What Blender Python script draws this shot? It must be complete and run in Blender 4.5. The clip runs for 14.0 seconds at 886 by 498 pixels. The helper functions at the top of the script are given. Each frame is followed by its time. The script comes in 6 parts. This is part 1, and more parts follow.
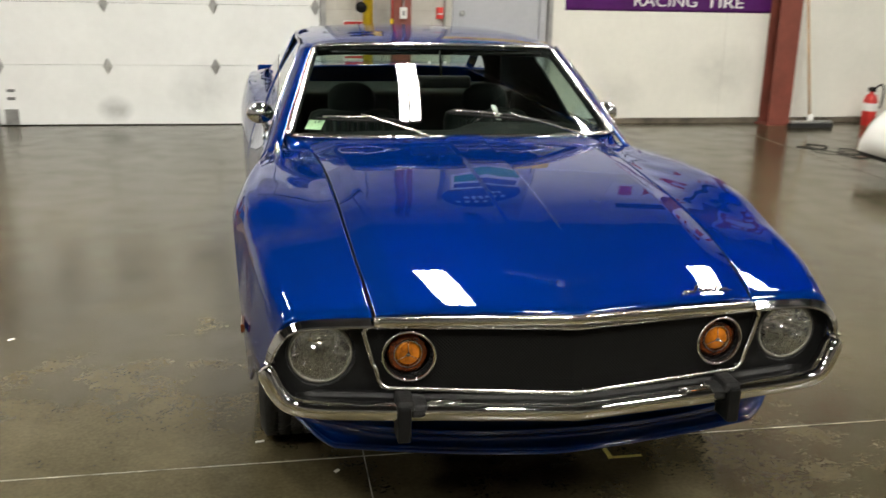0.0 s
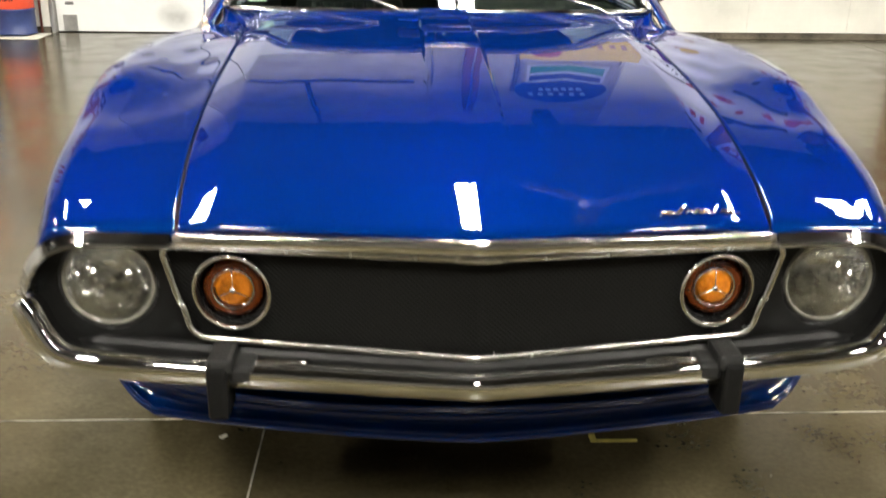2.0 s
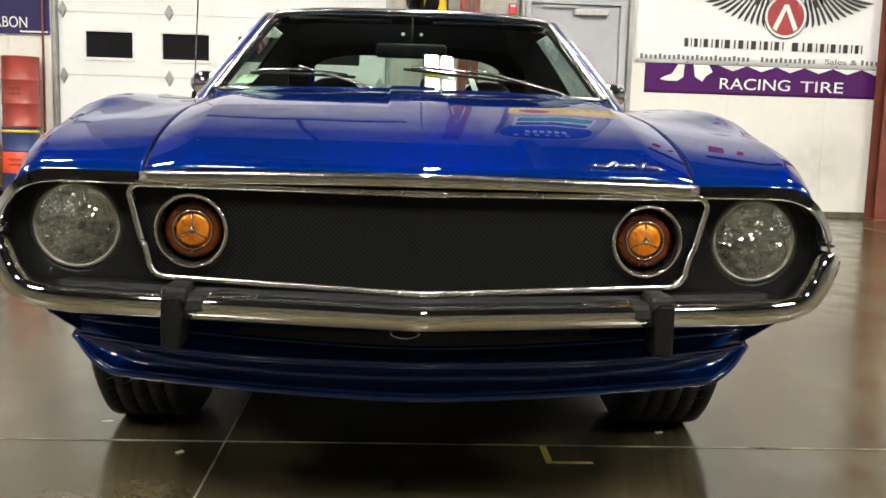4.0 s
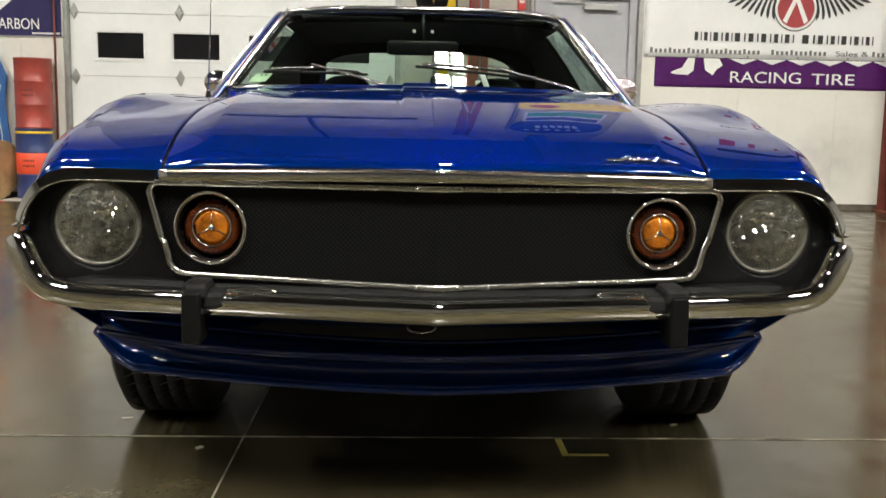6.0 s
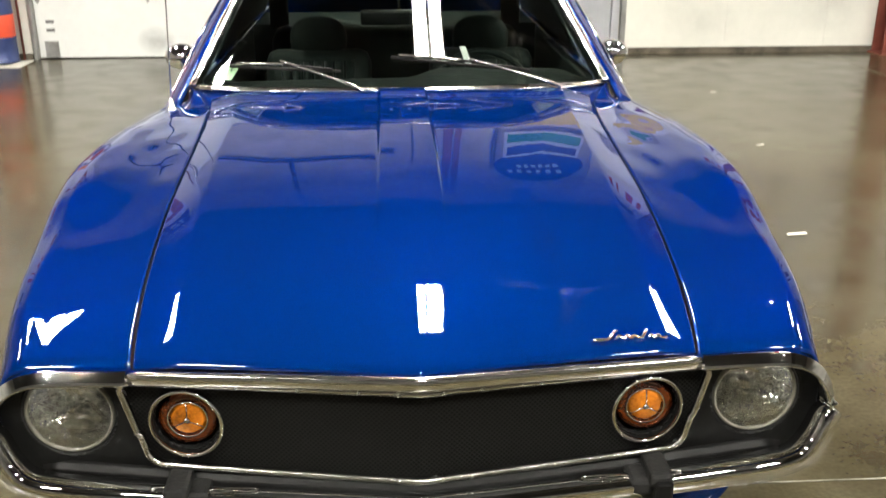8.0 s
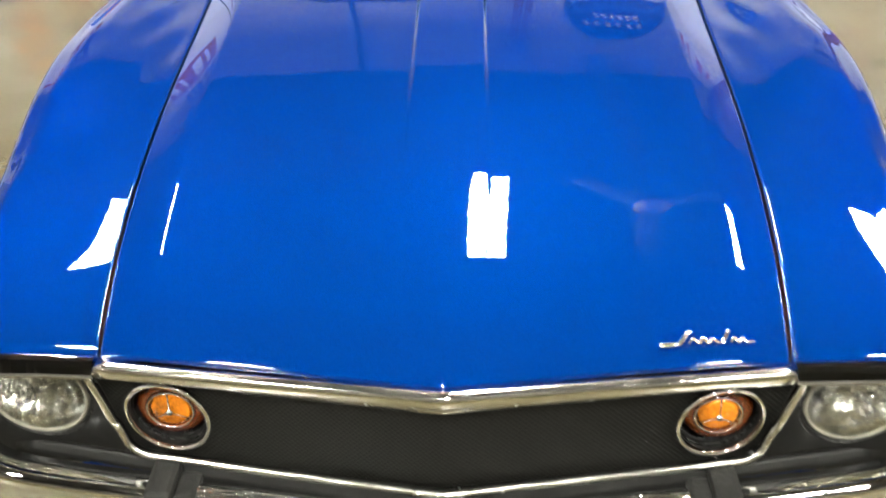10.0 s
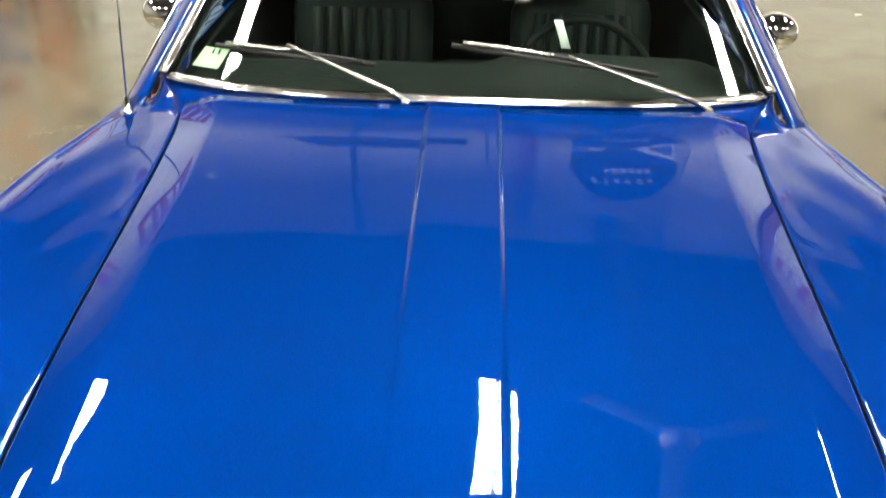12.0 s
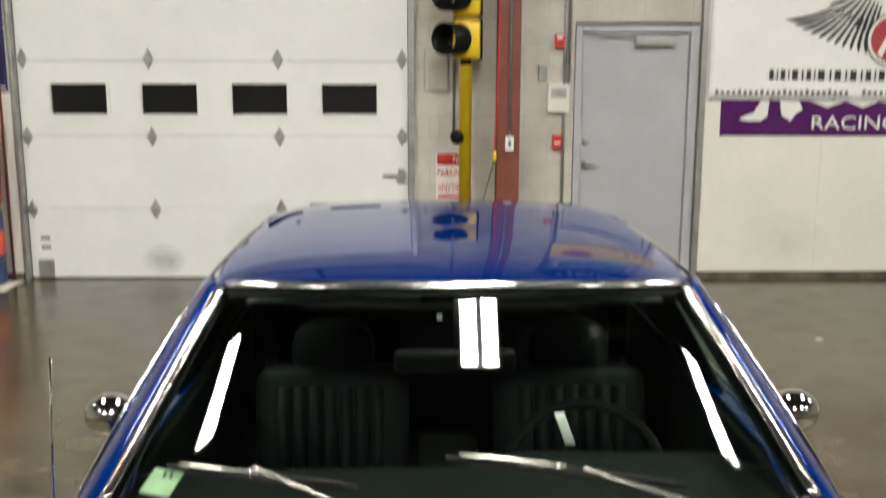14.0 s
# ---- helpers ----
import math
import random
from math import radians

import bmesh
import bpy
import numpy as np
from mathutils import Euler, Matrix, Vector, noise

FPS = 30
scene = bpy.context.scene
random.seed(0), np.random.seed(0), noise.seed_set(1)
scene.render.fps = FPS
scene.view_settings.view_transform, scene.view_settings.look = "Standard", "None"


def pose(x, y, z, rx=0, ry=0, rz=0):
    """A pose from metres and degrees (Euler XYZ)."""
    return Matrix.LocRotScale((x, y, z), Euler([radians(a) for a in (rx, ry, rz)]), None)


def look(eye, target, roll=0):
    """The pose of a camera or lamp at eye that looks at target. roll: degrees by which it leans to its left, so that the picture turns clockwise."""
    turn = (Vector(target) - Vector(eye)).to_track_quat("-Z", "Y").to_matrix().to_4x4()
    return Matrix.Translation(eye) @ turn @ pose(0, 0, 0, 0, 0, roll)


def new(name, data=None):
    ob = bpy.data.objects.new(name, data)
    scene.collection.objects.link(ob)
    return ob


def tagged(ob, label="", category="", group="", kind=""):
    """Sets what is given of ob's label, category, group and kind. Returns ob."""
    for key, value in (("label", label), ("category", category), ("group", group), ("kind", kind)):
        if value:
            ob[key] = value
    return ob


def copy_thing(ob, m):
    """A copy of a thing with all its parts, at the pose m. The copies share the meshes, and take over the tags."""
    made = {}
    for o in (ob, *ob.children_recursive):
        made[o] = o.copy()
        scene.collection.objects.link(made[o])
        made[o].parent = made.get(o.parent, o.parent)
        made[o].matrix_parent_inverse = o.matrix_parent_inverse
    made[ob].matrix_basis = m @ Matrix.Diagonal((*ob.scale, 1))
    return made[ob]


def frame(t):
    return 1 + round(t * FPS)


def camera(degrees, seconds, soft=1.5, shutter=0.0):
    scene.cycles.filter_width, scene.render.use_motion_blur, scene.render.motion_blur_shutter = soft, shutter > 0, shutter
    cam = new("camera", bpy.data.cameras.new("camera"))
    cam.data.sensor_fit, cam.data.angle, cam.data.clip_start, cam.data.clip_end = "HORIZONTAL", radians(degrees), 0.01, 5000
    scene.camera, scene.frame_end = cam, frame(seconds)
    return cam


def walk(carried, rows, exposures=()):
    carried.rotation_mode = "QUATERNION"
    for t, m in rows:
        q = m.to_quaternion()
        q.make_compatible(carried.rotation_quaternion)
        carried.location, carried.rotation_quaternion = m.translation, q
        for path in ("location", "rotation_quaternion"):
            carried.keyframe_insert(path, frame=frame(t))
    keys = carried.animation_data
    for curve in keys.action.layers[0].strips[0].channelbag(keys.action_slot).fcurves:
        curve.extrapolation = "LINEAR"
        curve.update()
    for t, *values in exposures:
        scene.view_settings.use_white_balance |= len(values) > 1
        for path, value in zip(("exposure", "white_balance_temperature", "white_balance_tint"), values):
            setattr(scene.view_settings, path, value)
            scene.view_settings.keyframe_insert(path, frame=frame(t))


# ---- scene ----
cam = camera(50.1, 14.0, shutter=0.5)
PATH = [
    (0, look((-0.779, -2.147, 1.581), (-0.418, -0.261, 1.024), 1.34)),
    (0.5, look((-0.466, -2.083, 1.541), (-0.297, -0.177, 0.959), -0.59)),
    (1, look((-0.193, -2.024, 1.525), (-0.096, -0.117, 0.932), 0.27)),
    (1.5, look((-0.128, -1.780, 1.448), (-0.072, 0.110, 0.798), 0.90)),
    (2, look((-0.141, -1.439, 1.284), (-0.045, 0.431, 0.589), 0.89)),
    (2.5, look((-0.113, -1.415, 1.028), (0.010, 0.530, 0.577), 2.11)),
    (3, look((-0.077, -1.500, 0.918), (0.046, 0.472, 0.609), 2.26)),
    (5.5, look((-0.045, -1.752, 0.814), (0.024, 0.232, 0.568), 0.77)),
    (6, look((-0.063, -1.694, 0.837), (0.018, 0.286, 0.571), 1.07)),
    (6.5, look((-0.088, -1.544, 0.986), (0.035, 0.407, 0.563), 0.91)),
    (7, look((-0.076, -1.519, 1.182), (0.049, 0.407, 0.658), 0.89)),
    (7.5, look((-0.067, -1.502, 1.402), (0.063, 0.405, 0.814), 0.36)),
    (9.8, look((0.044, -1.015, 1.689), (0.010, 0.633, 0.556), -0.90)),
    (10, look((0.035, -0.965, 1.683), (-0.013, 0.685, 0.555), -0.64)),
    (10.2, look((0.025, -0.895, 1.682), (-0.032, 0.758, 0.558), -0.69)),
    (10.5, look((-0.019, -0.776, 1.682), (-0.043, 0.892, 0.579), -0.44)),
    (11, look((-0.071, -0.663, 1.652), (-0.017, 1.021, 0.574), 1.26)),
    (11.5, look((-0.029, -0.488, 1.662), (-0.015, 1.220, 0.623), 0.83)),
    (12, look((0.013, -0.347, 1.659), (-0.032, 1.400, 0.688), 1.48)),
    (12.5, look((-0.020, -0.208, 1.628), (-0.047, 1.586, 0.744), 1.08)),
    (13, look((-0.085, -0.050, 1.712), (-0.032, 1.783, 0.914), 0.45)),
    (13.5, look((-0.080, -0.000, 1.732), (-0.026, 1.896, 1.098), 0.32)),
    (14, look((-0.081, 0.007, 1.757), (-0.033, 1.973, 1.391), 0.15)),
]
# the clip's camera opens up over the dark hood and closes again at the white wall
EXPOSURES = [(0, -0.1, 6500, 10), (0.5, 0.0, 6500, 10), (1.0, -0.05, 6500, 10), (1.5, 0.1, 6500, 10), (2.0, 0.5, 6600, 10), (2.5, 0.15, 6500, 10), (3.0, 0.45, 6500, 10), (5.5, -0.1, 6500, 10), (6.5, -0.1, 6500, 10), (7.5, 0.1, 6500, 10), (9.6, 1.25, 6600, 6), (10.5, 1.08, 6650, 5), (11.2, 1.0, 6700, 4), (12.6, 0.75, 6500, 9), (13.1, 0.5, 6500, 10), (13.6, 0.0, 6500, 10), (14, -0.3, 6500, 10)]
walk(cam, PATH, EXPOSURES)

# ---- light ----
world = bpy.data.worlds.new("world")
scene.world = world
world.use_nodes = True
world.node_tree.nodes["Background"].inputs[0].default_value = (0.02, 0.02, 0.025, 1)
world.node_tree.nodes["Background"].inputs[1].default_value = 0.3
CEIL = 6.0          # height of the roof deck
LAMP_Z = 5.0        # height of the hanging tube lamps
TUBE_POWER = 218.0


# ---- materials ----
def nodes_of(name):
    m = bpy.data.materials.new(name)
    m.use_nodes = True
    return m, m.node_tree.nodes, m.node_tree.links, m.node_tree.nodes["Principled BSDF"]


def noise_node(nt, links, scale, detail=4.0, rough=0.55, coords="Object", stretch=None):
    tc = nt.new("ShaderNodeTexCoord")
    n = nt.new("ShaderNodeTexNoise")
    n.inputs["Scale"].default_value, n.inputs["Detail"].default_value, n.inputs["Roughness"].default_value = scale, detail, rough
    if stretch:
        mp = nt.new("ShaderNodeMapping")
        mp.inputs["Scale"].default_value = stretch
        links.new(tc.outputs[coords], mp.inputs[0])
        links.new(mp.outputs[0], n.inputs[0])
    else:
        links.new(tc.outputs[coords], n.inputs[0])
    return n


def ramp(nt, links, src, stops):
    r = nt.new("ShaderNodeValToRGB")
    while len(r.color_ramp.elements) < len(stops):
        r.color_ramp.elements.new(0.5)
    for e, (p, c) in zip(r.color_ramp.elements, stops):
        e.position, e.color = p, (c if len(c) == 4 else (*c, 1))
    links.new(src, r.inputs[0])
    return r


def mat(name, color, rough=0.5, metal=0.0, var=0.12, scale=6.0, bump=0.0, bump_scale=60.0, coat=0.0, spec=0.5, rough_var=0.0):
    """A plain surface with two scales of unevenness in colour and, if wanted, relief."""
    m, nt, links, p = nodes_of(name)
    n1, n2 = noise_node(nt, links, scale), noise_node(nt, links, scale * 9, 2.0)
    mix = nt.new("ShaderNodeMath")
    mix.operation = "MULTIPLY_ADD"
    links.new(n2.outputs[0], mix.inputs[0])
    mix.inputs[1].default_value = 0.35
    links.new(n1.outputs[0], mix.inputs[2])
    lo, hi = [max(0, c * (1 - var)) for c in color], [min(1, c * (1 + var)) for c in color]
    r = ramp(nt, links, mix.outputs[0], [(0.45, lo), (0.9, hi)])
    links.new(r.outputs[0], p.inputs["Base Color"])
    p.inputs["Roughness"].default_value, p.inputs["Metallic"].default_value = rough, metal
    p.inputs["Coat Weight"].default_value, p.inputs["Specular IOR Level"].default_value = coat, spec
    p.inputs["Coat Roughness"].default_value = 0.03
    if rough_var:
        rr = ramp(nt, links, n1.outputs[0], [(0.3, [max(0, rough - rough_var)] * 3), (0.7, [rough + rough_var] * 3)])
        links.new(rr.outputs[0], p.inputs["Roughness"])
    if bump:
        nb = noise_node(nt, links, bump_scale, 3.0)
        b = nt.new("ShaderNodeBump")
        b.inputs["Strength"].default_value, b.inputs["Distance"].default_value = bump, 0.01
        links.new(nb.outputs[0], b.inputs["Height"])
        links.new(b.outputs[0], p.inputs["Normal"])
    return m


def paint_material():
    """Metallic blue: fine flakes under a clear coat, with very slight waviness."""
    m, nt, links, p = nodes_of("blue_metallic_paint")
    fl = noise_node(nt, links, 900.0, 1.0)
    r = ramp(nt, links, fl.outputs[0], [(0.3, (0.0, 0.0110, 0.089)), (0.7, (0.0, 0.0214, 0.147))])
    links.new(r.outputs[0], p.inputs["Base Color"])
    p.inputs["Metallic"].default_value, p.inputs["Roughness"].default_value = 0.45, 0.50
    p.inputs["Specular IOR Level"].default_value, p.inputs["Specular Tint"].default_value = 0.0, (0.0, 0.09, 0.62, 1)
    p.inputs["Coat Weight"].default_value, p.inputs["Coat Roughness"].default_value, p.inputs["Coat IOR"].default_value = 1.0, 0.008, 1.58
    peel = noise_node(nt, links, 45.0, 2.0)
    b = nt.new("ShaderNodeBump")
    b.inputs["Strength"].default_value, b.inputs["Distance"].default_value = 0.015, 0.002
    links.new(peel.outputs[0], b.inputs["Height"])
    links.new(b.outputs[0], p.inputs["Coat Normal"])
    return m


def floor_material():
    """Sealed, polished concrete with mottling, trowel marks and dull patches."""
    m, nt, links, p = nodes_of("polished_concrete")
    big, mid, fine = noise_node(nt, links, 0.55, 5.0, 0.6), noise_node(nt, links, 4.0, 5.0, 0.6), noise_node(nt, links, 70.0, 4.0)
    c1 = ramp(nt, links, big.outputs[0], [(0.3, (0.049, 0.041, 0.023)), (0.7, (0.092, 0.079, 0.046))])
    c2 = ramp(nt, links, mid.outputs[0], [(0.28, (0.60, 0.59, 0.55)), (0.70, (1.24, 1.21, 1.14))])
    c3 = ramp(nt, links, fine.outputs[0], [(0.28, (0.76, 0.76, 0.75)), (0.7, (1.14, 1.14, 1.13))])
    a, b = nt.new("ShaderNodeMix"), nt.new("ShaderNodeMix")
    for x in (a, b):
        x.data_type, x.blend_type = "RGBA", "MULTIPLY"
        x.inputs["Factor"].default_value = 1.0
    links.new(c1.outputs[0], a.inputs[6]), links.new(c2.outputs[0], a.inputs[7])
    links.new(a.outputs[2], b.inputs[6]), links.new(c3.outputs[0], b.inputs[7])
    links.new(b.outputs[2], p.inputs["Base Color"])
    rr = ramp(nt, links, mid.outputs[0], [(0.3, (0.12, 0.12, 0.12)), (0.75, (0.28, 0.28, 0.28))])
    links.new(rr.outputs[0], p.inputs["Roughness"])
    p.inputs["Specular IOR Level"].default_value = 0.55
    bp = nt.new("ShaderNodeBump")
    bp.inputs["Strength"].default_value, bp.inputs["Distance"].default_value = 0.025, 0.004
    links.new(mid.outputs[0], bp.inputs["Height"])
    links.new(bp.outputs[0], p.inputs["Normal"])
    return m


def glass_material(name, tint, gloss=1.0, pads=0.0):
    """Window glass: clear see-through tinted by its body, with a mirror-like surface that follows Fresnel. pads: how far small pressed pads tilt its face."""
    m = bpy.data.materials.new(name)
    m.use_nodes = True
    nt, links = m.node_tree.nodes, m.node_tree.links
    nt.remove(nt["Principled BSDF"])
    tr, gl, mx = nt.new("ShaderNodeBsdfTransparent"), nt.new("ShaderNodeBsdfGlossy"), nt.new("ShaderNodeMixShader")
    lw, pw, ma = nt.new("ShaderNodeLayerWeight"), nt.new("ShaderNodeMath"), nt.new("ShaderNodeMath")
    lw.inputs[0].default_value, pw.operation, ma.operation = 0.5, "POWER", "MULTIPLY_ADD"
    pw.inputs[1].default_value, ma.inputs[1].default_value, ma.inputs[2].default_value = 5.0, 0.93, 0.07
    tr.inputs[0].default_value, gl.inputs[0].default_value = (*tint, 1), (gloss, gloss, gloss, 1)
    gl.inputs["Roughness"].default_value = 0.0
    if pads:
        tc, mp, cell, sub, sc, add, nrm, geo = [nt.new(k) for k in ("ShaderNodeTexCoord", "ShaderNodeMapping", "ShaderNodeTexVoronoi")] + [nt.new("ShaderNodeVectorMath") for _ in range(4)] + [nt.new("ShaderNodeNewGeometry")]
        mp.inputs["Scale"].default_value = (120, 1, 200)
        ma.inputs[2].default_value, gl.inputs["Roughness"].default_value = 0.20, 0.06    # several pressed faces behind one another
        cell.distance, cell.inputs["Scale"].default_value, cell.inputs["Randomness"].default_value = "CHEBYCHEV", 1.0, 0.3
        sub.operation, sc.operation, add.operation, nrm.operation = "SUBTRACT", "MULTIPLY", "ADD", "NORMALIZE"
        sub.inputs[1].default_value, sc.inputs[1].default_value = (0.5, 0.5, 0.2), (pads, 0.0, pads)
        links.new(tc.outputs["Object"], mp.inputs[0]), links.new(mp.outputs[0], cell.inputs[0]), links.new(cell.outputs["Color"], sub.inputs[0])
        links.new(sub.outputs[0], sc.inputs[0]), links.new(sc.outputs[0], add.inputs[0]), links.new(geo.outputs["Normal"], add.inputs[1])
        links.new(add.outputs[0], nrm.inputs[0]), links.new(nrm.outputs[0], gl.inputs["Normal"])
    links.new(lw.outputs["Facing"], pw.inputs[0]), links.new(pw.outputs[0], ma.inputs[0])
    links.new(ma.outputs[0], mx.inputs[0]), links.new(tr.outputs[0], mx.inputs[1]), links.new(gl.outputs[0], mx.inputs[2])
    links.new(mx.outputs[0], nt["Material Output"].inputs[0])
    return m


def block_material():
    """Painted concrete block, with faint courses and scuffs."""
    m, nt, links, p = nodes_of("grey_block")
    tc, br = nt.new("ShaderNodeTexCoord"), nt.new("ShaderNodeTexBrick")
    mp = nt.new("ShaderNodeMapping")
    mp.inputs["Rotation"].default_value = (radians(90), 0, 0)
    links.new(tc.outputs["Object"], mp.inputs[0])
    links.new(mp.outputs[0], br.inputs[0])
    br.inputs["Scale"].default_value, br.inputs["Brick Width"].default_value, br.inputs["Row Height"].default_value = 1.0, 0.4, 0.2
    br.inputs["Mortar Size"].default_value = 0.004
    br.inputs[1].default_value, br.inputs[2].default_value, br.inputs[3].default_value = (0.54, 0.52, 0.47, 1), (0.57, 0.55, 0.50, 1), (0.48, 0.46, 0.42, 1)
    n = noise_node(nt, links, 2.2, 6.0, 0.65)
    r = ramp(nt, links, n.outputs[0], [(0.3, (0.80, 0.80, 0.78)), (0.62, (1.08, 1.08, 1.08))])
    mx = nt.new("ShaderNodeMix")
    mx.data_type, mx.blend_type = "RGBA", "MULTIPLY"
    mx.inputs["Factor"].default_value = 1.0
    links.new(br.outputs[0], mx.inputs[6]), links.new(r.outputs[0], mx.inputs[7]), links.new(mx.outputs[2], p.inputs["Base Color"])
    p.inputs["Roughness"].default_value = 0.7
    b = nt.new("ShaderNodeBump")
    b.inputs["Strength"].default_value, b.inputs["Distance"].default_value = 0.4, 0.004
    links.new(br.outputs[1], b.inputs["Height"])
    b.invert = True
    links.new(b.outputs[0], p.inputs["Normal"])
    return m


def mesh_material():
    """Black pressed grille mesh: a fine lattice with dark holes."""
    m, nt, links, p = nodes_of("black_mesh")
    tc, mp = nt.new("ShaderNodeTexCoord"), nt.new("ShaderNodeMapping")
    mp.inputs["Rotation"].default_value = (0, radians(45), 0)
    mp.inputs["Scale"].default_value = (150, 1, 150)
    ck = nt.new("ShaderNodeTexVoronoi")
    ck.inputs["Scale"].default_value, ck.inputs["Randomness"].default_value = 1.0, 0.0
    links.new(tc.outputs["Object"], mp.inputs[0]), links.new(mp.outputs[0], ck.inputs[0])
    r = ramp(nt, links, ck.outputs["Distance"], [(0.30, (0.0022, 0.0022, 0.0022)), (0.45, (0.0085, 0.0085, 0.0082))])
    links.new(r.outputs[0], p.inputs["Base Color"])
    p.inputs["Roughness"].default_value, p.inputs["Specular IOR Level"].default_value = 0.5, 0.1
    b = nt.new("ShaderNodeBump")
    b.inputs["Strength"].default_value, b.inputs["Distance"].default_value = 0.5, 0.002
    links.new(ck.outputs["Distance"], b.inputs["Height"]), links.new(b.outputs[0], p.inputs["Normal"])
    return m


def glow(name, color, strength):
    m = bpy.data.materials.new(name)
    m.use_nodes = True
    nt, links = m.node_tree.nodes, m.node_tree.links
    nt.remove(nt["Principled BSDF"])
    e = nt.new("ShaderNodeEmission")
    e.inputs[0].default_value, e.inputs[1].default_value = (*color, 1), strength
    links.new(e.outputs[0], nt["Material Output"].inputs[0])
    return m


def faceted(name, color, tilt, cells, bars):
    """Silvered glass pressed into small pads, each tilted its own way, most to the sides, with fine upright flutes."""
    m, nt, links, p = nodes_of(name)
    p.inputs["Base Color"].default_value = (*color, 1)
    p.inputs["Metallic"].default_value, p.inputs["Roughness"].default_value = 1.0, 0.15
    tc, mp, cell = nt.new("ShaderNodeTexCoord"), nt.new("ShaderNodeMapping"), nt.new("ShaderNodeTexVoronoi")
    mp.inputs["Scale"].default_value = cells
    cell.distance, cell.inputs["Scale"].default_value, cell.inputs["Randomness"].default_value = "CHEBYCHEV", 1.0, 0.55
    links.new(tc.outputs["Object"], mp.inputs[0]), links.new(mp.outputs[0], cell.inputs[0])
    sub, sc, add, nrm = [nt.new("ShaderNodeVectorMath") for _ in range(4)]
    sub.operation, sc.operation, add.operation, nrm.operation = "SUBTRACT", "MULTIPLY", "ADD", "NORMALIZE"
    sub.inputs[1].default_value = (0.5, 0.5, 0.25)
    sc.inputs[1].default_value = tilt
    links.new(cell.outputs["Color"], sub.inputs[0]), links.new(sub.outputs[0], sc.inputs[0])
    w, b = nt.new("ShaderNodeTexWave"), nt.new("ShaderNodeBump")
    w.bands_direction = "X"
    w.inputs["Scale"].default_value, w.inputs["Distortion"].default_value = bars, 0.3
    links.new(tc.outputs["Object"], w.inputs[0])
    b.inputs["Strength"].default_value, b.inputs["Distance"].default_value = 0.25, 0.002
    links.new(w.outputs[1], b.inputs["Height"])
    links.new(b.outputs[0], add.inputs[0]), links.new(sc.outputs[0], add.inputs[1]), links.new(add.outputs[0], nrm.inputs[0])
    links.new(nrm.outputs[0], p.inputs["Normal"])
    return m


PAINT = paint_material()
CHROME = mat("chrome", (0.80, 0.80, 0.80), 0.03, 1.0, 0.03, 20, rough_var=0.015)
TRIM = mat("bright_trim", (0.74, 0.74, 0.73), 0.14, 1.0, 0.04, 30, rough_var=0.05)
BRUSHED = mat("brushed_trim", (0.62, 0.61, 0.58), 0.22, 1.0, 0.06, 30, rough_var=0.06)
BLACK = mat("satin_black", (0.008, 0.008, 0.008), 0.38, 0, 0.3, 12, 0.05, spec=0.13)
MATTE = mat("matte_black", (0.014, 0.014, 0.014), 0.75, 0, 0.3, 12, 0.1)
RUBBER = mat("black_rubber", (0.017, 0.017, 0.017), 0.62, 0, 0.3, 25, 0.2, 120, spec=0.25)
VINYL = mat("dark_vinyl", (0.013, 0.016, 0.0155), 0.5, 0, 0.3, 14, 0.25, 220, spec=0.12)
DASHM = mat("dark_green_dash", (0.0035, 0.0055, 0.0048), 0.6, 0, 0.25, 10, 0.25, 200, spec=0.15)
MESH = mesh_material()
BOWL = faceted("lamp_bowl", (0.97, 0.97, 0.95), (0.70, 0.0, 0.42), (75, 1, 140), 60)
GLASSEDGE = mat("glass_edge", (0.17, 0.165, 0.14), 0.12, 0.0, 0.2, 40, coat=1.0)
AMBER = mat("amber_lens", (0.62, 0.19, 0.012), 0.20, 0.45, 0.55, 22, 0.5, 45, 1.0)
AMBER_RIM = mat("amber_rim", (0.115, 0.024, 0.004), 0.18, 0.3, 0.45, 22, 0.3, 40, 1.0)
WINDSCREEN = glass_material("windscreen_glass", (0.70, 0.78, 0.74))
LENS = glass_material("headlamp_glass", (0.95, 0.96, 0.94), 1.0, 0.8)
SIDEGLASS = glass_material("side_glass", (0.72, 0.86, 0.78))
STRIPE = mat("teal_stripe", (0.02, 0.22, 0.38), 0.3, 0, 0.1, 20)
FLOOR = floor_material()
BLOCK = block_material()
PANEL = mat("white_panel", (0.76, 0.745, 0.685), 0.45, 0, 0.05, 1.6, 0.03, 8, rough_var=0.08)
FARWALL = mat("grey_wall_paint", (0.27, 0.26, 0.24), 0.6, 0, 0.12, 1.2, 0.05, 12)
DOORW = mat("white_door_paint", (0.80, 0.81, 0.80), 0.42, 0, 0.05, 1.3, 0.12, 5, rough_var=0.1)


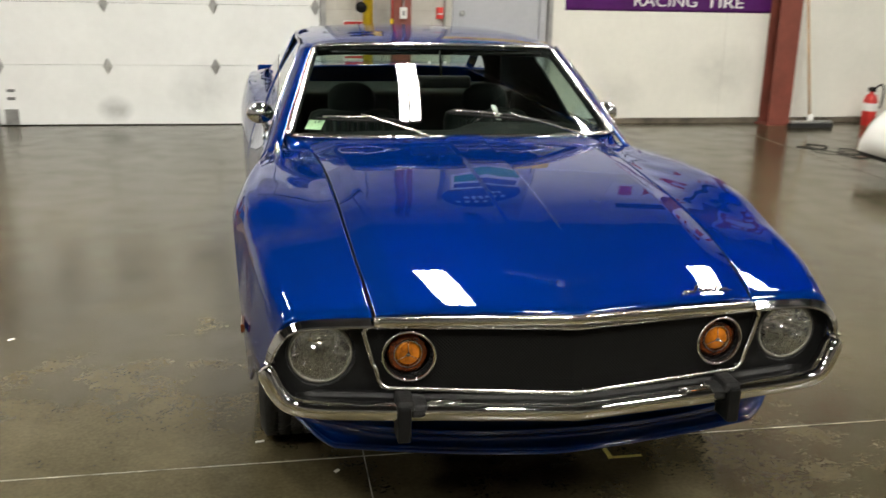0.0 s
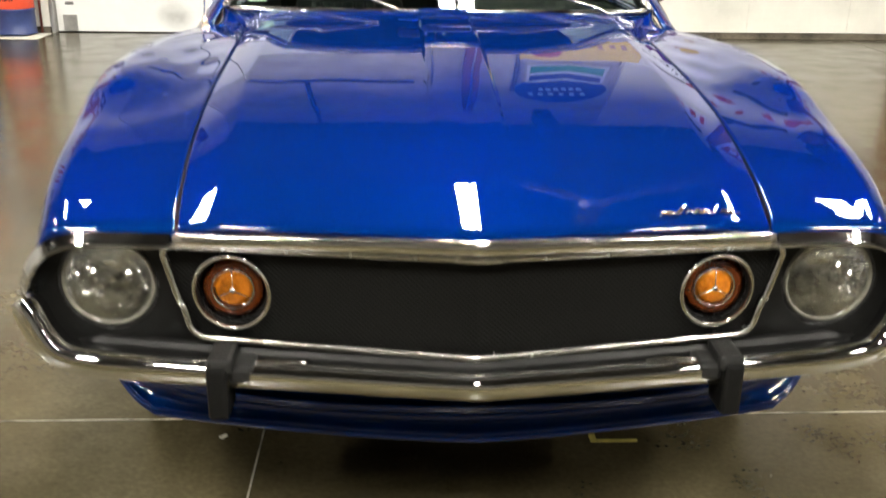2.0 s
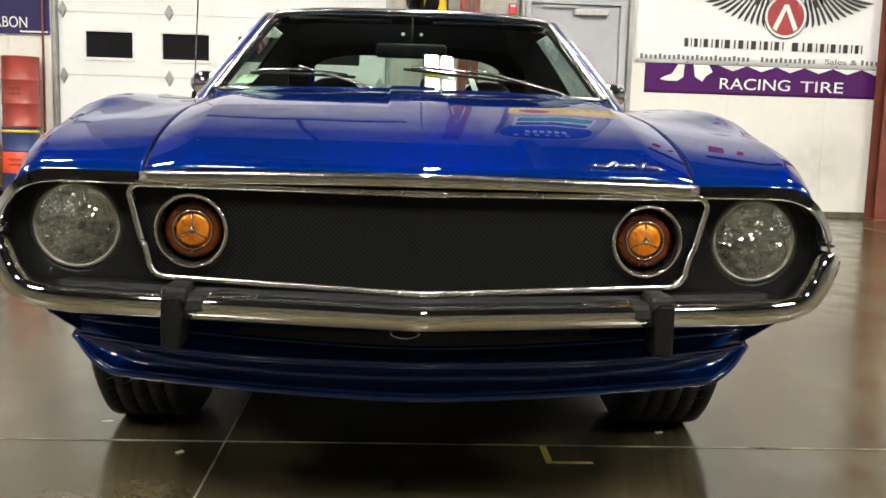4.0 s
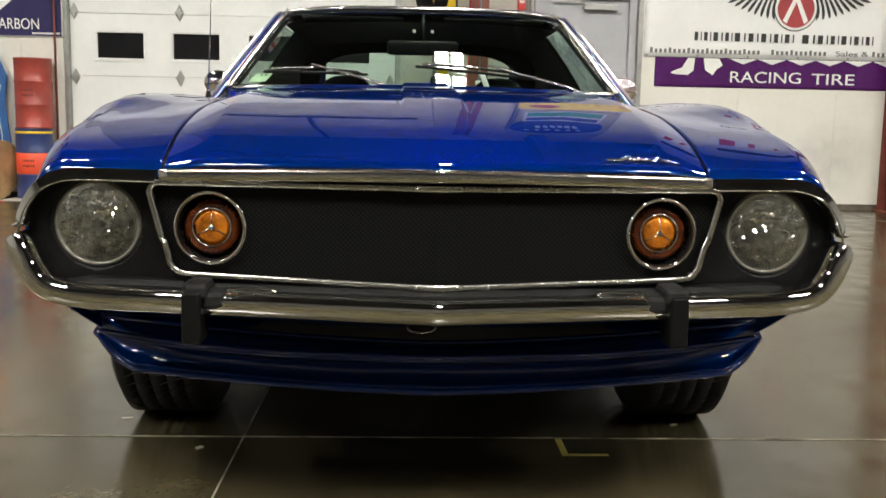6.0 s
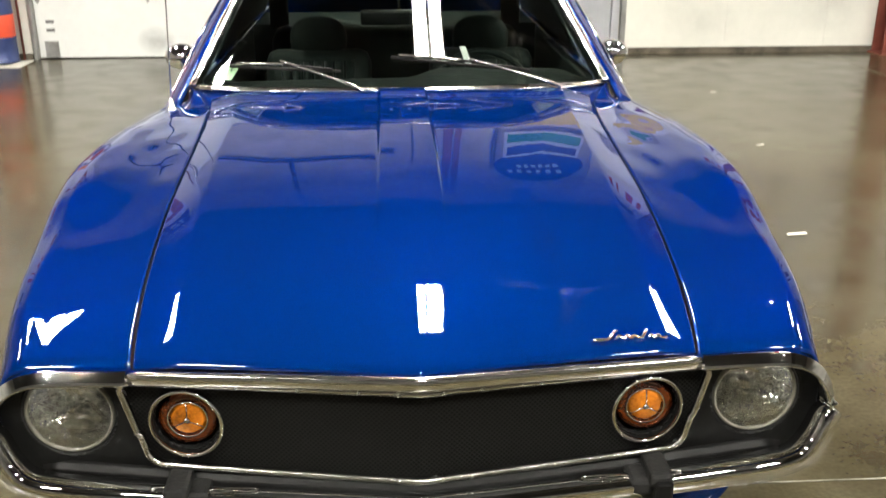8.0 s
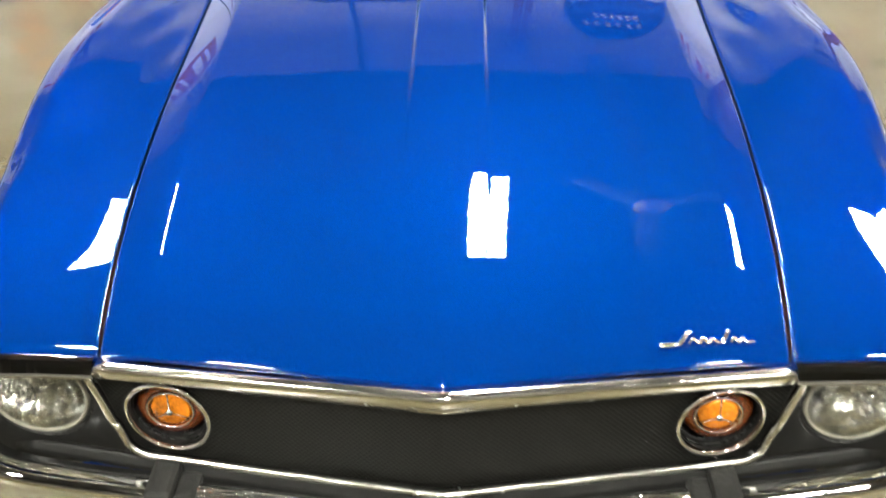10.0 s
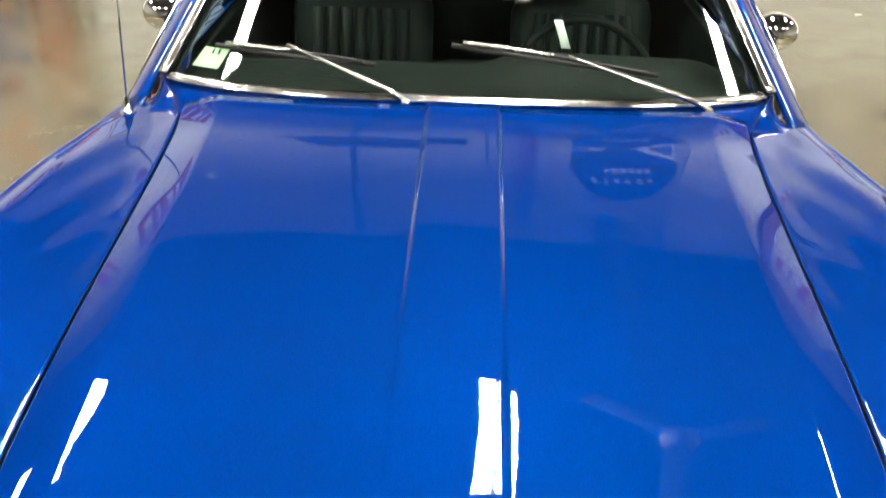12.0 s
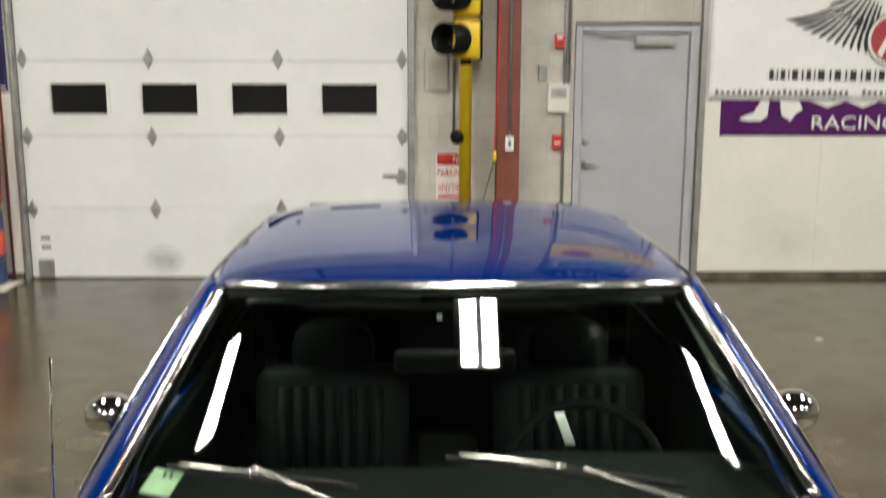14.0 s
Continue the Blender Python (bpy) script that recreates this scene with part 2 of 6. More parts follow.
def smudge(m, x, z, r, dark):
    """A soft dirty smudge of its own at one place on a wall."""
    nt, links = m.node_tree.nodes, m.node_tree.links
    p = nt["Principled BSDF"]
    src = p.inputs["Base Color"].links[0].from_socket
    tc, mp, gr = nt.new("ShaderNodeTexCoord"), nt.new("ShaderNodeMapping"), nt.new("ShaderNodeTexGradient")
    gr.gradient_type = "SPHERICAL"
    mp.inputs["Scale"].default_value = (1 / r, 0.01, 1 / (r * 0.8))
    mp.inputs["Location"].default_value = (-x / r, 0, -z / (r * 0.8))
    links.new(tc.outputs["Object"], mp.inputs[0]), links.new(mp.outputs[0], gr.inputs[0])
    n = noise_node(nt, links, 6.0, 2.0)
    mu = nt.new("ShaderNodeMath")
    mu.operation = "MULTIPLY"
    links.new(gr.outputs[1], mu.inputs[0]), links.new(n.outputs[0], mu.inputs[1])
    rr = ramp(nt, links, mu.outputs[0], [(0.0, (1, 1, 1)), (0.5, (dark, dark, dark))])
    mx = nt.new("ShaderNodeMix")
    mx.data_type, mx.blend_type = "RGBA", "MULTIPLY"
    mx.inputs["Factor"].default_value = 1.0
    links.new(src, mx.inputs[6]), links.new(rr.outputs[0], mx.inputs[7]), links.new(mx.outputs[2], p.inputs["Base Color"])

smudge(DOORW, -2.29, 0.16, 0.20, 0.55)
smudge(DOORW, -1.35, 0.35, 0.45, 0.80)
smudge(PANEL, 4.35, 0.55, 0.50, 0.80)
smudge(PANEL, 3.1, 0.30, 0.40, 0.85)
GREY = mat("grey_door_paint", (0.42, 0.43, 0.46), 0.42, 0, 0.07, 2.0, 0.05, 15)
STEEL = mat("galvanised_steel", (0.42, 0.42, 0.41), 0.42, 0.7, 0.2, 9)
OXIDE = mat("red_oxide_steel", (0.20, 0.055, 0.038), 0.5, 0, 0.2, 5, 0.1, 30)
YELLOW = mat("safety_yellow", (0.80, 0.55, 0.02), 0.4, 0, 0.1, 6)
RED = mat("red_paint", (0.55, 0.035, 0.03), 0.4, 0, 0.15, 8)
STENCIL = mat("worn_stencil", (0.10, 0.022, 0.02), 0.6, 0, 0.4, 30)
DRUMRED = mat("drum_red", (0.36, 0.060, 0.045), 0.38, 0, 0.2, 6, 0.08, 20)
DRUMBLUE = mat("drum_blue", (0.035, 0.055, 0.17), 0.35, 0, 0.2, 6, 0.08, 20)
DRUMORANGE = mat("drum_orange", (0.85, 0.10, 0.045), 0.4, 0, 0.1, 6)
WHITE = mat("white_print", (0.80, 0.80, 0.78), 0.5, 0, 0.04, 5)
CLOTH = mat("white_vinyl_banner", (0.84, 0.84, 0.84), 0.4, 0, 0.03, 2, 0.8, 2.2)
PURPLE = mat("purple_banner", (0.080, 0.014, 0.115), 0.22, 0, 0.15, 4, 1.0, 7)
INK = mat("dark_ink", (0.03, 0.03, 0.032), 0.5, 0, 0.2, 20)
INKGREY = mat("grey_ink", (0.16, 0.16, 0.16), 0.5, 0, 0.1, 20)
LOGORED = mat("logo_red", (0.38, 0.045, 0.05), 0.45, 0, 0.1, 10)
NAVY = mat("navy_enamel", (0.030, 0.026, 0.10), 0.25, 0, 0.1, 5, coat=0.4)
ORANGE = mat("orange_enamel", (0.90, 0.22, 0.02), 0.3, 0, 0.1, 5)
CARD = mat("cardboard", (0.48, 0.34, 0.19), 0.8, 0, 0.12, 5, 0.1, 40)
WOOD = mat("pale_wood", (0.46, 0.29, 0.14), 0.6, 0, 0.25, 7, 0.15, 40)
BOARDBLUE = mat("board_blue", (0.03, 0.12, 0.36), 0.5, 0, 0.2, 5)
RAG = mat("white_rag", (0.66, 0.64, 0.58), 0.9, 0, 0.2, 9, 0.6, 30)
TAPE = mat("yellow_tape", (0.55, 0.46, 0.11), 0.6, 0, 0.2, 40)
JOINT = mat("joint_filler", (0.30, 0.28, 0.23), 0.8, 0, 0.75, 9, 0.4, 80)
DECK = mat("roof_deck", (0.045, 0.045, 0.045), 0.7, 0, 0.08, 2)
BEAM = mat("roof_steel", (0.06, 0.055, 0.05), 0.6, 0, 0.15, 4)
NIGHT = mat("dark_window_glass", (0.012, 0.012, 0.014), 0.05, 0, 0.3, 5, coat=0.6)
CARWHITE = mat("white_car_paint", (0.80, 0.80, 0.78), 0.3, 0, 0.02, 3, coat=1.0)
PALEGREEN = mat("pale_green_sticker", (0.50, 0.66, 0.42), 0.5, 0, 0.15, 30)
GREEN = mat("green_enamel", (0.02, 0.30, 0.20), 0.35, 0, 0.1, 5)
SIGNBLUE = mat("blue_enamel", (0.03, 0.07, 0.32), 0.35, 0, 0.1, 5)
SIGNYELLOW = mat("yellow_enamel", (0.80, 0.58, 0.08), 0.4, 0, 0.1, 5)
TUBE = glow("lamp_tube", (1.0, 0.965, 0.865), TUBE_POWER)
BASE = mat("panel_gap_dark", (0.10, 0.085, 0.065), 0.8, 0, 0.75, 5, 0.4, 60)


# ---- building helpers ----
def part(name, bm, material, parent=None, label="", smooth=False):
    me = bpy.data.meshes.new(name)
    bm.to_mesh(me)
    bm.free()
    for poly in me.polygons:
        poly.use_smooth = smooth
    me.materials.append(material)
    ob = new(name, me)
    if parent:
        ob.parent = parent
    if label:
        ob["label"] = label
    return ob


def thing(name, label, category, group="", kind="", at=(0, 0, 0)):
    ob = new(name)
    ob.location = at
    ob.empty_display_size = 0.1
    return tagged(ob, label, category, group, kind)


def box(bm, x0, x1, y0, y1, z0, z1, bevel=0.0):
    v = [bm.verts.new((x, y, z)) for z in (z0, z1) for x, y in ((x0, y0), (x1, y0), (x1, y1), (x0, y1))]
    fs = [bm.faces.new([v[i] for i in q]) for q in ((3, 2, 1, 0), (4, 5, 6, 7), (0, 1, 5, 4), (1, 2, 6, 5), (2, 3, 7, 6), (3, 0, 4, 7))]
    if bevel:
        bmesh.ops.bevel(bm, geom=list({e for f in fs for e in f.edges}), offset=bevel, segments=2, profile=0.5, affect="EDGES")
    return bm


def boxed(name, dims, material, parent=None, label="", bevel=0.0):
    return part(name, box(bmesh.new(), *dims, bevel), material, parent, label)


def surf(name, fn, nu, nv, material, parent=None, label="", thick=0.0, flip=False, skip=None):
    """A smooth sheet from fn(u, v), u and v from 0 to 1; thick gives it a real thickness, inwards."""
    us, vs = np.linspace(0, 1, nu), np.linspace(0, 1, nv)
    verts = [tuple(fn(u, v)) for v in vs for u in us]
    faces = []
    for j in range(nv - 1):
        for i in range(nu - 1):
            a = j * nu + i
            q = (a, a + 1, a + nu + 1, a + nu)
            if skip and all(skip(verts[k]) for k in q):
                continue
            faces.append(q[::-1] if flip else q)
    me = bpy.data.meshes.new(name)
    me.from_pydata(verts, [], faces)
    me.update()
    for poly in me.polygons:
        poly.use_smooth = True
    me.materials.append(material)
    ob = new(name, me)
    if parent:
        ob.parent = parent
    if label:
        ob["label"] = label
    if thick:
        s = ob.modifiers.new("thickness", "SOLIDIFY")
        s.thickness, s.offset = thick, -1.0
    return ob


def spline(points, n):
    """A smooth line of n points through the given ones."""
    p = np.array(points, float)
    p = np.vstack([2 * p[0] - p[1], p, 2 * p[-1] - p[-2]])
    m = len(p) - 3
    out = []
    for t in np.linspace(0, m - 1e-9, n):
        i, f = int(t), t - int(t)
        a, b, c, d = p[i:i + 4]
        out.append(0.5 * (2 * b + (c - a) * f + (2 * a - 5 * b + 4 * c - d) * f * f + (3 * b - a - 3 * c + d) * f ** 3))
    return np.array(out)


def smooth_table(xs, ys):
    """A smooth function of one number through a short table."""
    xs, ys = np.array(xs, float), np.array(ys, float)
    sl = np.gradient(ys, xs)

    def f(x):
        x = min(max(x, xs[0]), xs[-1])
        i = min(int(np.searchsorted(xs, x, "right")) - 1, len(xs) - 2)
        h = xs[i + 1] - xs[i]
        t = (x - xs[i]) / h
        return ((1 + 2 * t) * (1 - t) ** 2 * ys[i] + t * (1 - t) ** 2 * h * sl[i] + t * t * (3 - 2 * t) * ys[i + 1] + t * t * (t - 1) * h * sl[i + 1])
    return f


def sweep(name, path, profile, material, parent=None, label="", up=(0, 0, 1), close=False, smooth=True, scale=None):
    """A closed profile (side, up) carried along a path of points."""
    path = [Vector(p) for p in path]
    n, k = len(path), len(profile)
    bm = bmesh.new()
    rings = []
    for i, p in enumerate(path):
        a, b = (path[i - 1], path[(i + 1) % n]) if close else (path[max(i - 1, 0)], path[min(i + 1, n - 1)])
        t = (b - a).normalized()
        s = t.cross(Vector(up)).normalized()
        w = s.cross(t).normalized()
        f = scale(i / (n - 1)) if scale else 1.0
        rings.append([bm.verts.new(p + s * q[0] * f + w * q[1] * f) for q in profile])
    for i in range(n if close else n - 1):
        r0, r1 = rings[i], rings[(i + 1) % n]
        for j in range(k):
            bm.faces.new((r0[j], r0[(j + 1) % k], r1[(j + 1) % k], r1[j]))
    if not close:
        bm.faces.new(rings[0][::-1]), bm.faces.new(rings[-1])
    bmesh.ops.recalc_face_normals(bm, faces=bm.faces)
    return part(name, bm, material, parent, label, smooth)


def ring_profile(r, n=10, squash=1.0):
    return [(r * math.cos(2 * math.pi * i / n), r * squash * math.sin(2 * math.pi * i / n)) for i in range(n)]


def tube(name, path, r, material, parent=None, label="", n=8, close=False, up=(0, 0, 1)):
    return sweep(name, path, ring_profile(r, n), material, parent, label, up, close)


def lathe(bm, profile, steps=32, axis="z", at=(0, 0, 0), caps=(True, True)):
    """A turned form: profile of (radius, height); heights run along the axis."""
    rings = []
    for r, h in profile:
        ring = []
        for i in range(steps):
            a = 2 * math.pi * i / steps
            c = (r * math.cos(a), r * math.sin(a), h)
            c = {"z": c, "y": (c[0], c[2], c[1]), "x": (c[2], c[0], c[1])}[axis]
            ring.append(bm.verts.new(Vector(c) + Vector(at)))
        rings.append(ring)
    for a, b in zip(rings, rings[1:]):
        for i in range(steps):
            bm.faces.new((a[i], a[(i + 1) % steps], b[(i + 1) % steps], b[i]))
    if caps[0]:
        bm.faces.new(rings[0][::-1])
    if caps[1]:
        bm.faces.new(rings[-1])
    bmesh.ops.recalc_face_normals(bm, faces=bm.faces)
    return bm


def lettering(name, text, size, at, material, parent=None, label="", turn=0.0, depth=0.002, width=None):
    """Words in the built-in font, standing on a wall that faces -y, from their lower left corner; width stretches them to it."""
    cu = bpy.data.curves.new(name, "FONT")
    cu.body, cu.size, cu.extrude = text, size, depth
    tmp = new(name + "_tmp", cu)
    bpy.context.view_layer.update()
    me = bpy.data.meshes.new_from_object(tmp)
    bpy.data.objects.remove(tmp)
    xs = [v.co.x for v in me.vertices]
    fx = width / (max(xs) - min(xs)) if width else 1.0
    x0 = min(xs)
    for v in me.vertices:
        v.co = ((v.co.x - x0) * fx, -v.co.z, v.co.y)
    n, root = len(me.vertices), list(range(len(me.vertices)))

    def find(k):
        while root[k] != k:
            root[k] = root[root[k]]
            k = root[k]
        return k
    for e in me.edges:
        root[find(e.vertices[0])] = find(e.vertices[1])
    groups = {}
    for poly in me.polygons:
        groups.setdefault(find(poly.vertices[0]), []).append(tuple(poly.vertices))
    for faces in groups.values():                                  # one mesh for each letter
        used = sorted({k for f in faces for k in f})
        place = {k: m for m, k in enumerate(used)}
        one = bpy.data.meshes.new("letter")
        one.from_pydata([tuple(me.vertices[k].co) for k in used], [], [[place[k] for k in f] for f in faces])
        one.update()
        one.materials.append(material)
        ob = new("letter", one)
        ob.matrix_basis = pose(*at, 0, turn, 0)
        if parent:
            ob.parent = parent
        if label:
            ob["label"] = label
    bpy.data.meshes.remove(me)


def flat_shape(name, outline, y, material, parent=None, label="", depth=0.004):
    """A flat cut-out on a wall that faces -y, from an outline of (x, z)."""
    bm = bmesh.new()
    a = [bm.verts.new((x, y, z)) for x, z in outline]
    b = [bm.verts.new((x, y - depth, z)) for x, z in outline]
    bm.faces.new(a), bm.faces.new(b[::-1])
    for i in range(len(a)):
        bm.faces.new((a[i], b[i], b[(i + 1) % len(a)], a[(i + 1) % len(a)]))
    bmesh.ops.recalc_face_normals(bm, faces=bm.faces)
    return part(name, bm, material, parent, label)


def disc_outline(cx, cz, r, n=28, sx=1.0):
    return [(cx + sx * r * math.cos(2 * math.pi * i / n), cz + r * math.sin(2 * math.pi * i / n)) for i in range(n)]


# ---- the hall ----
WY = 8.10           # front face of the rear wall
X0, X1, Y0 = -9.0, 10.0, -13.0

floor = part("floor", box(bmesh.new(), X0, X1, Y0, WY + 0.3, -0.15, 0.0), FLOOR)
tagged(floor, "polished brown-grey concrete floor with saw joints", "floor", kind="structure")
for nm, dims in (("floor_joint_1", (X0, X1, 0.7445, 0.7485, 0.0005, 0.0022)), ("floor_joint_2", (-0.484, -0.480, Y0, 0.740, 0.0005, 0.0025)),
                 ("floor_joint_3", (-0.484, -0.480, 0.753, 7.9, 0.0005, 0.0025)),
                 ("floor_joint_4", (4.35, 4.355, 0.753, 7.9, 0.0005, 0.002))):
    tagged(boxed(nm, dims, JOINT), "pale filled saw joint in the concrete floor", "floor joint", kind="structure")

bm = bmesh.new()
for dims in ((X0, -3.46, WY, WY + 0.25, 0, CEIL), (-3.46, -0.15, WY, WY + 0.25, 3.10, CEIL), (-0.15, 1.22, WY, WY + 0.25, 0, CEIL),
             (1.22, 2.27, WY, WY + 0.25, 2.17, CEIL), (2.27, X1, WY, WY + 0.25, 0, CEIL)):
    box(bm, *dims)
tagged(part("wall_rear", bm, BLOCK), "grey painted concrete block wall, scuffed", "wall", kind="structure")
for nm, dims in (("wall_left", (X0 - 0.25, X0, Y0, WY + 0.25, 0, CEIL)), ("wall_right", (X1, X1 + 0.25, Y0, WY + 0.25, 0, CEIL)),
                 ("wall_front", (X0, X1, Y0 - 0.25, Y0, 0, CEIL))):
    tagged(boxed(nm, dims, FARWALL), "plain grey painted wall", "wall", kind="structure")
bm = box(bmesh.new(), X0 - 0.25, X1 + 0.25, Y0 - 0.25, WY + 0.25, CEIL, CEIL + 0.2)
for i in range(11):
    y = Y0 + 1.2 + i * 2.0
    box(bm, X0, X1, y - 0.04, y + 0.04, CEIL - 0.22, CEIL - 0.004)
tagged(part("ceiling", bm, DECK), "dark metal roof deck on steel purlins", "ceiling", kind="structure")
for i, x in enumerate((-5.2, 1.6, 5.2)):
    tagged(boxed(f"roof_beam_{i + 1}", (x - 0.09, x + 0.09, Y0, WY, CEIL - 0.62, CEIL - 0.23), BEAM), "dark steel roof beam", "beam", kind="structure")

# white insulated panels to the right of the door, and to the left of the garage door
def wall_panels(name, x0, x1, width, z0, z1, label):
    holder = thing(name, label, "wall", kind="structure")
    x = x0
    while x < x1 - 0.05:
        e = min(x + width, x1)
        boxed("panel", (x + 0.001, e - 0.001, WY - 0.05, WY - 0.003, z0, z1), PANEL, holder, bevel=0.0015)
        x = e
    return holder

wall_panels("panel_wall_right", 2.325, X1 - 0.01, 1.02, 0.058, 2.60, "off-white insulated wall panels with narrow joints")
wall_panels("panel_wall_upper", 2.325, X1 - 0.01, 1.02, 2.61, CEIL - 0.01, "off-white insulated wall panels with narrow joints")
wall_panels("panel_wall_left", X0 + 0.01, -3.475, 1.02, 0.058, CEIL - 0.01, "off-white insulated wall panels with narrow joints")
# dark patchy colour stands for the shade in the gap under the panels
for nm, a, b in (("gap_strip_right", 2.33, X1), ("gap_strip_left", X0, -3.475)):
    tagged(boxed(nm, (a, b, WY - 0.07, WY - 0.004, 0.0, 0.055), BASE), "dark patchy strip standing in for the shaded gap under wall panels", "baseboard", kind="structure")
tagged(boxed("panel_edge_trim", (2.275, 2.322, WY - 0.07, WY - 0.002, 0.0, 3.4), STEEL), "grey steel edge trim of the panel wall", "trim", kind="structure")


def garage_door():
    gd = thing("garage_door", "closed white sectional garage door with four small windows", "garage door", kind="structure")
    xa, xb, y0, y1, h = -3.42, -0.185, WY - 0.01, WY + 0.04, 0.615
    starts, w, za, zb = (-3.157, -2.405, -1.655, -0.903), 0.458, 1.408, 1.658
    for k in range(5):
        bm = bmesh.new()
        z0, z1 = k * h + (0.012 if k == 0 else 0.003), (k + 1) * h - 0.001
        if k == 2:
            box(bm, xa, xb, y0, y1, z0, za), box(bm, xa, xb, y0, y1, zb, z1)
            cuts = [xa] + [v for s in starts for v in (s, s + w)] + [xb]
            for a, b in zip(cuts[::2], cuts[1::2]):
                box(bm, a, b, y0, y1, za, zb)
        else:
            box(bm, xa, xb, y0, y1, z0, z1)
        sec = part("door_section", bm, DOORW, gd)
        for q in (0.2, 0.4):
            if k != 2:
                boxed("pressed_rib", (xa + 0.02, xb - 0.02, y0 - 0.0035, y0 - 0.0005, z0 + q - 0.006, z0 + q + 0.006), DOORW, sec)
        boxed("weather_strip", (xa + 0.005, xb - 0.005, y0 - 0.0022, y0 - 0.0006, z1 - 0.010, z1 - 0.002), DOORW, sec)
    for s in starts:
        win = part("window", box(bmesh.new(), s, s + w, y0 + 0.018, y0 + 0.024, za, zb), NIGHT, gd, "dark glass pane")
        for dims in ((s - 0.03, s + w + 0.03, y0 - 0.012, y0 - 0.001, za - 0.032, za - 0.001), (s - 0.03, s + w + 0.03, y0 - 0.012, y0 - 0.001, zb + 0.001, zb + 0.032),
                     (s - 0.03, s - 0.001, y0 - 0.012, y0 - 0.001, za - 0.0005, zb + 0.0005), (s + w + 0.001, s + w + 0.03, y0 - 0.012, y0 - 0.001, za - 0.0005, zb + 0.0005)):
            boxed("window_frame", dims, DOORW, win, bevel=0.003)
    for x in (-3.375, -2.337, -1.267, -0.232):
        for z in (0.605, 1.22, 1.862):
            bm = bmesh.new()
            o = [(x, z + 0.085), (x + 0.036, z + 0.02), (x + 0.036, z - 0.02), (x, z - 0.085), (x - 0.036, z - 0.02), (x - 0.036, z + 0.02)]
            a = [bm.verts.new((p, y0 - 0.004, q)) for p, q in o]
            b = [bm.verts.new((x + (p - x) * 0.6, y0 - 0.018, z + (q - z) * 0.75)) for p, q in o]
            bm.faces.new(b)
            for i in range(6):
                bm.faces.new((a[i], a[(i + 1) % 6], b[(i + 1) % 6], b[i]))
            box(bm, x - 0.045, x + 0.045, y0 - 0.026, y0 - 0.014, z - 0.010, z + 0.010)
            bmesh.ops.recalc_face_normals(bm, faces=bm.faces)
            part("hinge", bm, STEEL, gd, "grey steel hinge")
    boxed("latch", (-0.40, -0.20, y0 - 0.02, y0 - 0.002, 0.875, 0.905), STEEL, gd, "sliding bolt", 0.004)
    boxed("latch_plate", (-0.27, -0.21, y0 - 0.03, y0 - 0.021, 0.83, 0.95), STEEL, gd, "", 0.004)
    boxed("bottom_seal", (xa, xb, y0, y1, 0.0, 0.011), RUBBER, gd)
    for z in (0.10, 0.18):
        boxed("sticker", (xa + 0.09, xa + 0.17, y0 - 0.0015, y0 - 0.0005, z + 0.16, z + 0.19), INKGREY, gd, "small warning label")
    boxed("corner_bracket", (xa + 0.06, xa + 0.19, y0 - 0.02, y0 - 0.002, 0.02, 0.17), STEEL, gd, "grey bottom bracket", 0.004)
    for a, b in ((-3.470, -3.425), (-0.18, -0.125)):
        boxed("jamb", (a, b, WY - 0.055, WY - 0.012, 0, 3.2), STEEL, gd, "grey steel track and jamb", 0.004)
    boxed("track", (-3.445, -3.426, WY - 0.09, WY - 0.057, 0, 3.2), STEEL, gd)
    return gd

garage_door()


def entry_door():
    d = thing("door_1", "closed pale grey steel door in grey frame", "door", kind="structure")
    part("door_leaf", box(bmesh.new(), 1.283, 2.188, WY + 0.02, WY + 0.065, 0.008, 2.088, 0.002), GREY, d)
    for dims in ((1.225, 1.281, WY - 0.02, WY + 0.12, 0, 2.15), (2.191, 2.265, WY - 0.02, WY + 0.12, 0, 2.15), (1.282, 2.190, WY - 0.02, WY + 0.12, 2.092, 2.15)):
        boxed("frame", dims, GREY, d, "", 0.004)
    closer = boxed("closer", (1.72, 2.06, WY - 0.045, WY + 0.018, 1.985, 2.045), STEEL, d, "grey door closer", 0.006)
    boxed("closer_arm", (1.40, 1.75, WY - 0.03, WY - 0.015, 2.062, 2.078), STEEL, closer)
    bm = lathe(bmesh.new(), [(0.030, 0.0), (0.030, -0.012), (0.012, -0.014), (0.012, -0.06)], 16, "y", (1.335, WY + 0.018, 0.98))
    h = part("handle", bm, STEEL, d, "steel lever handle", True)
    tube("lever", [(1.335, WY - 0.04, 0.98), (1.40, WY - 0.045, 0.98), (1.45, WY - 0.042, 0.975)], 0.009, STEEL, h)
    part("deadbolt", lathe(bmesh.new(), [(0.03, 0), (0.028, -0.014), (0.01, -0.016)], 16, "y", (1.335, WY + 0.018, 1.18)), STEEL, d, "", True)
    boxed("blank_plate", (1.95, 2.03, WY + 0.012, WY + 0.0195, 1.55, 1.60), GREY, d)
    return d

entry_door()
tagged(boxed("trim_lintel", (1.17, 2.27, WY - 0.012, WY - 0.001, 2.18, 2.5), BLOCK), "grey block lintel over the door", "trim", kind="structure")


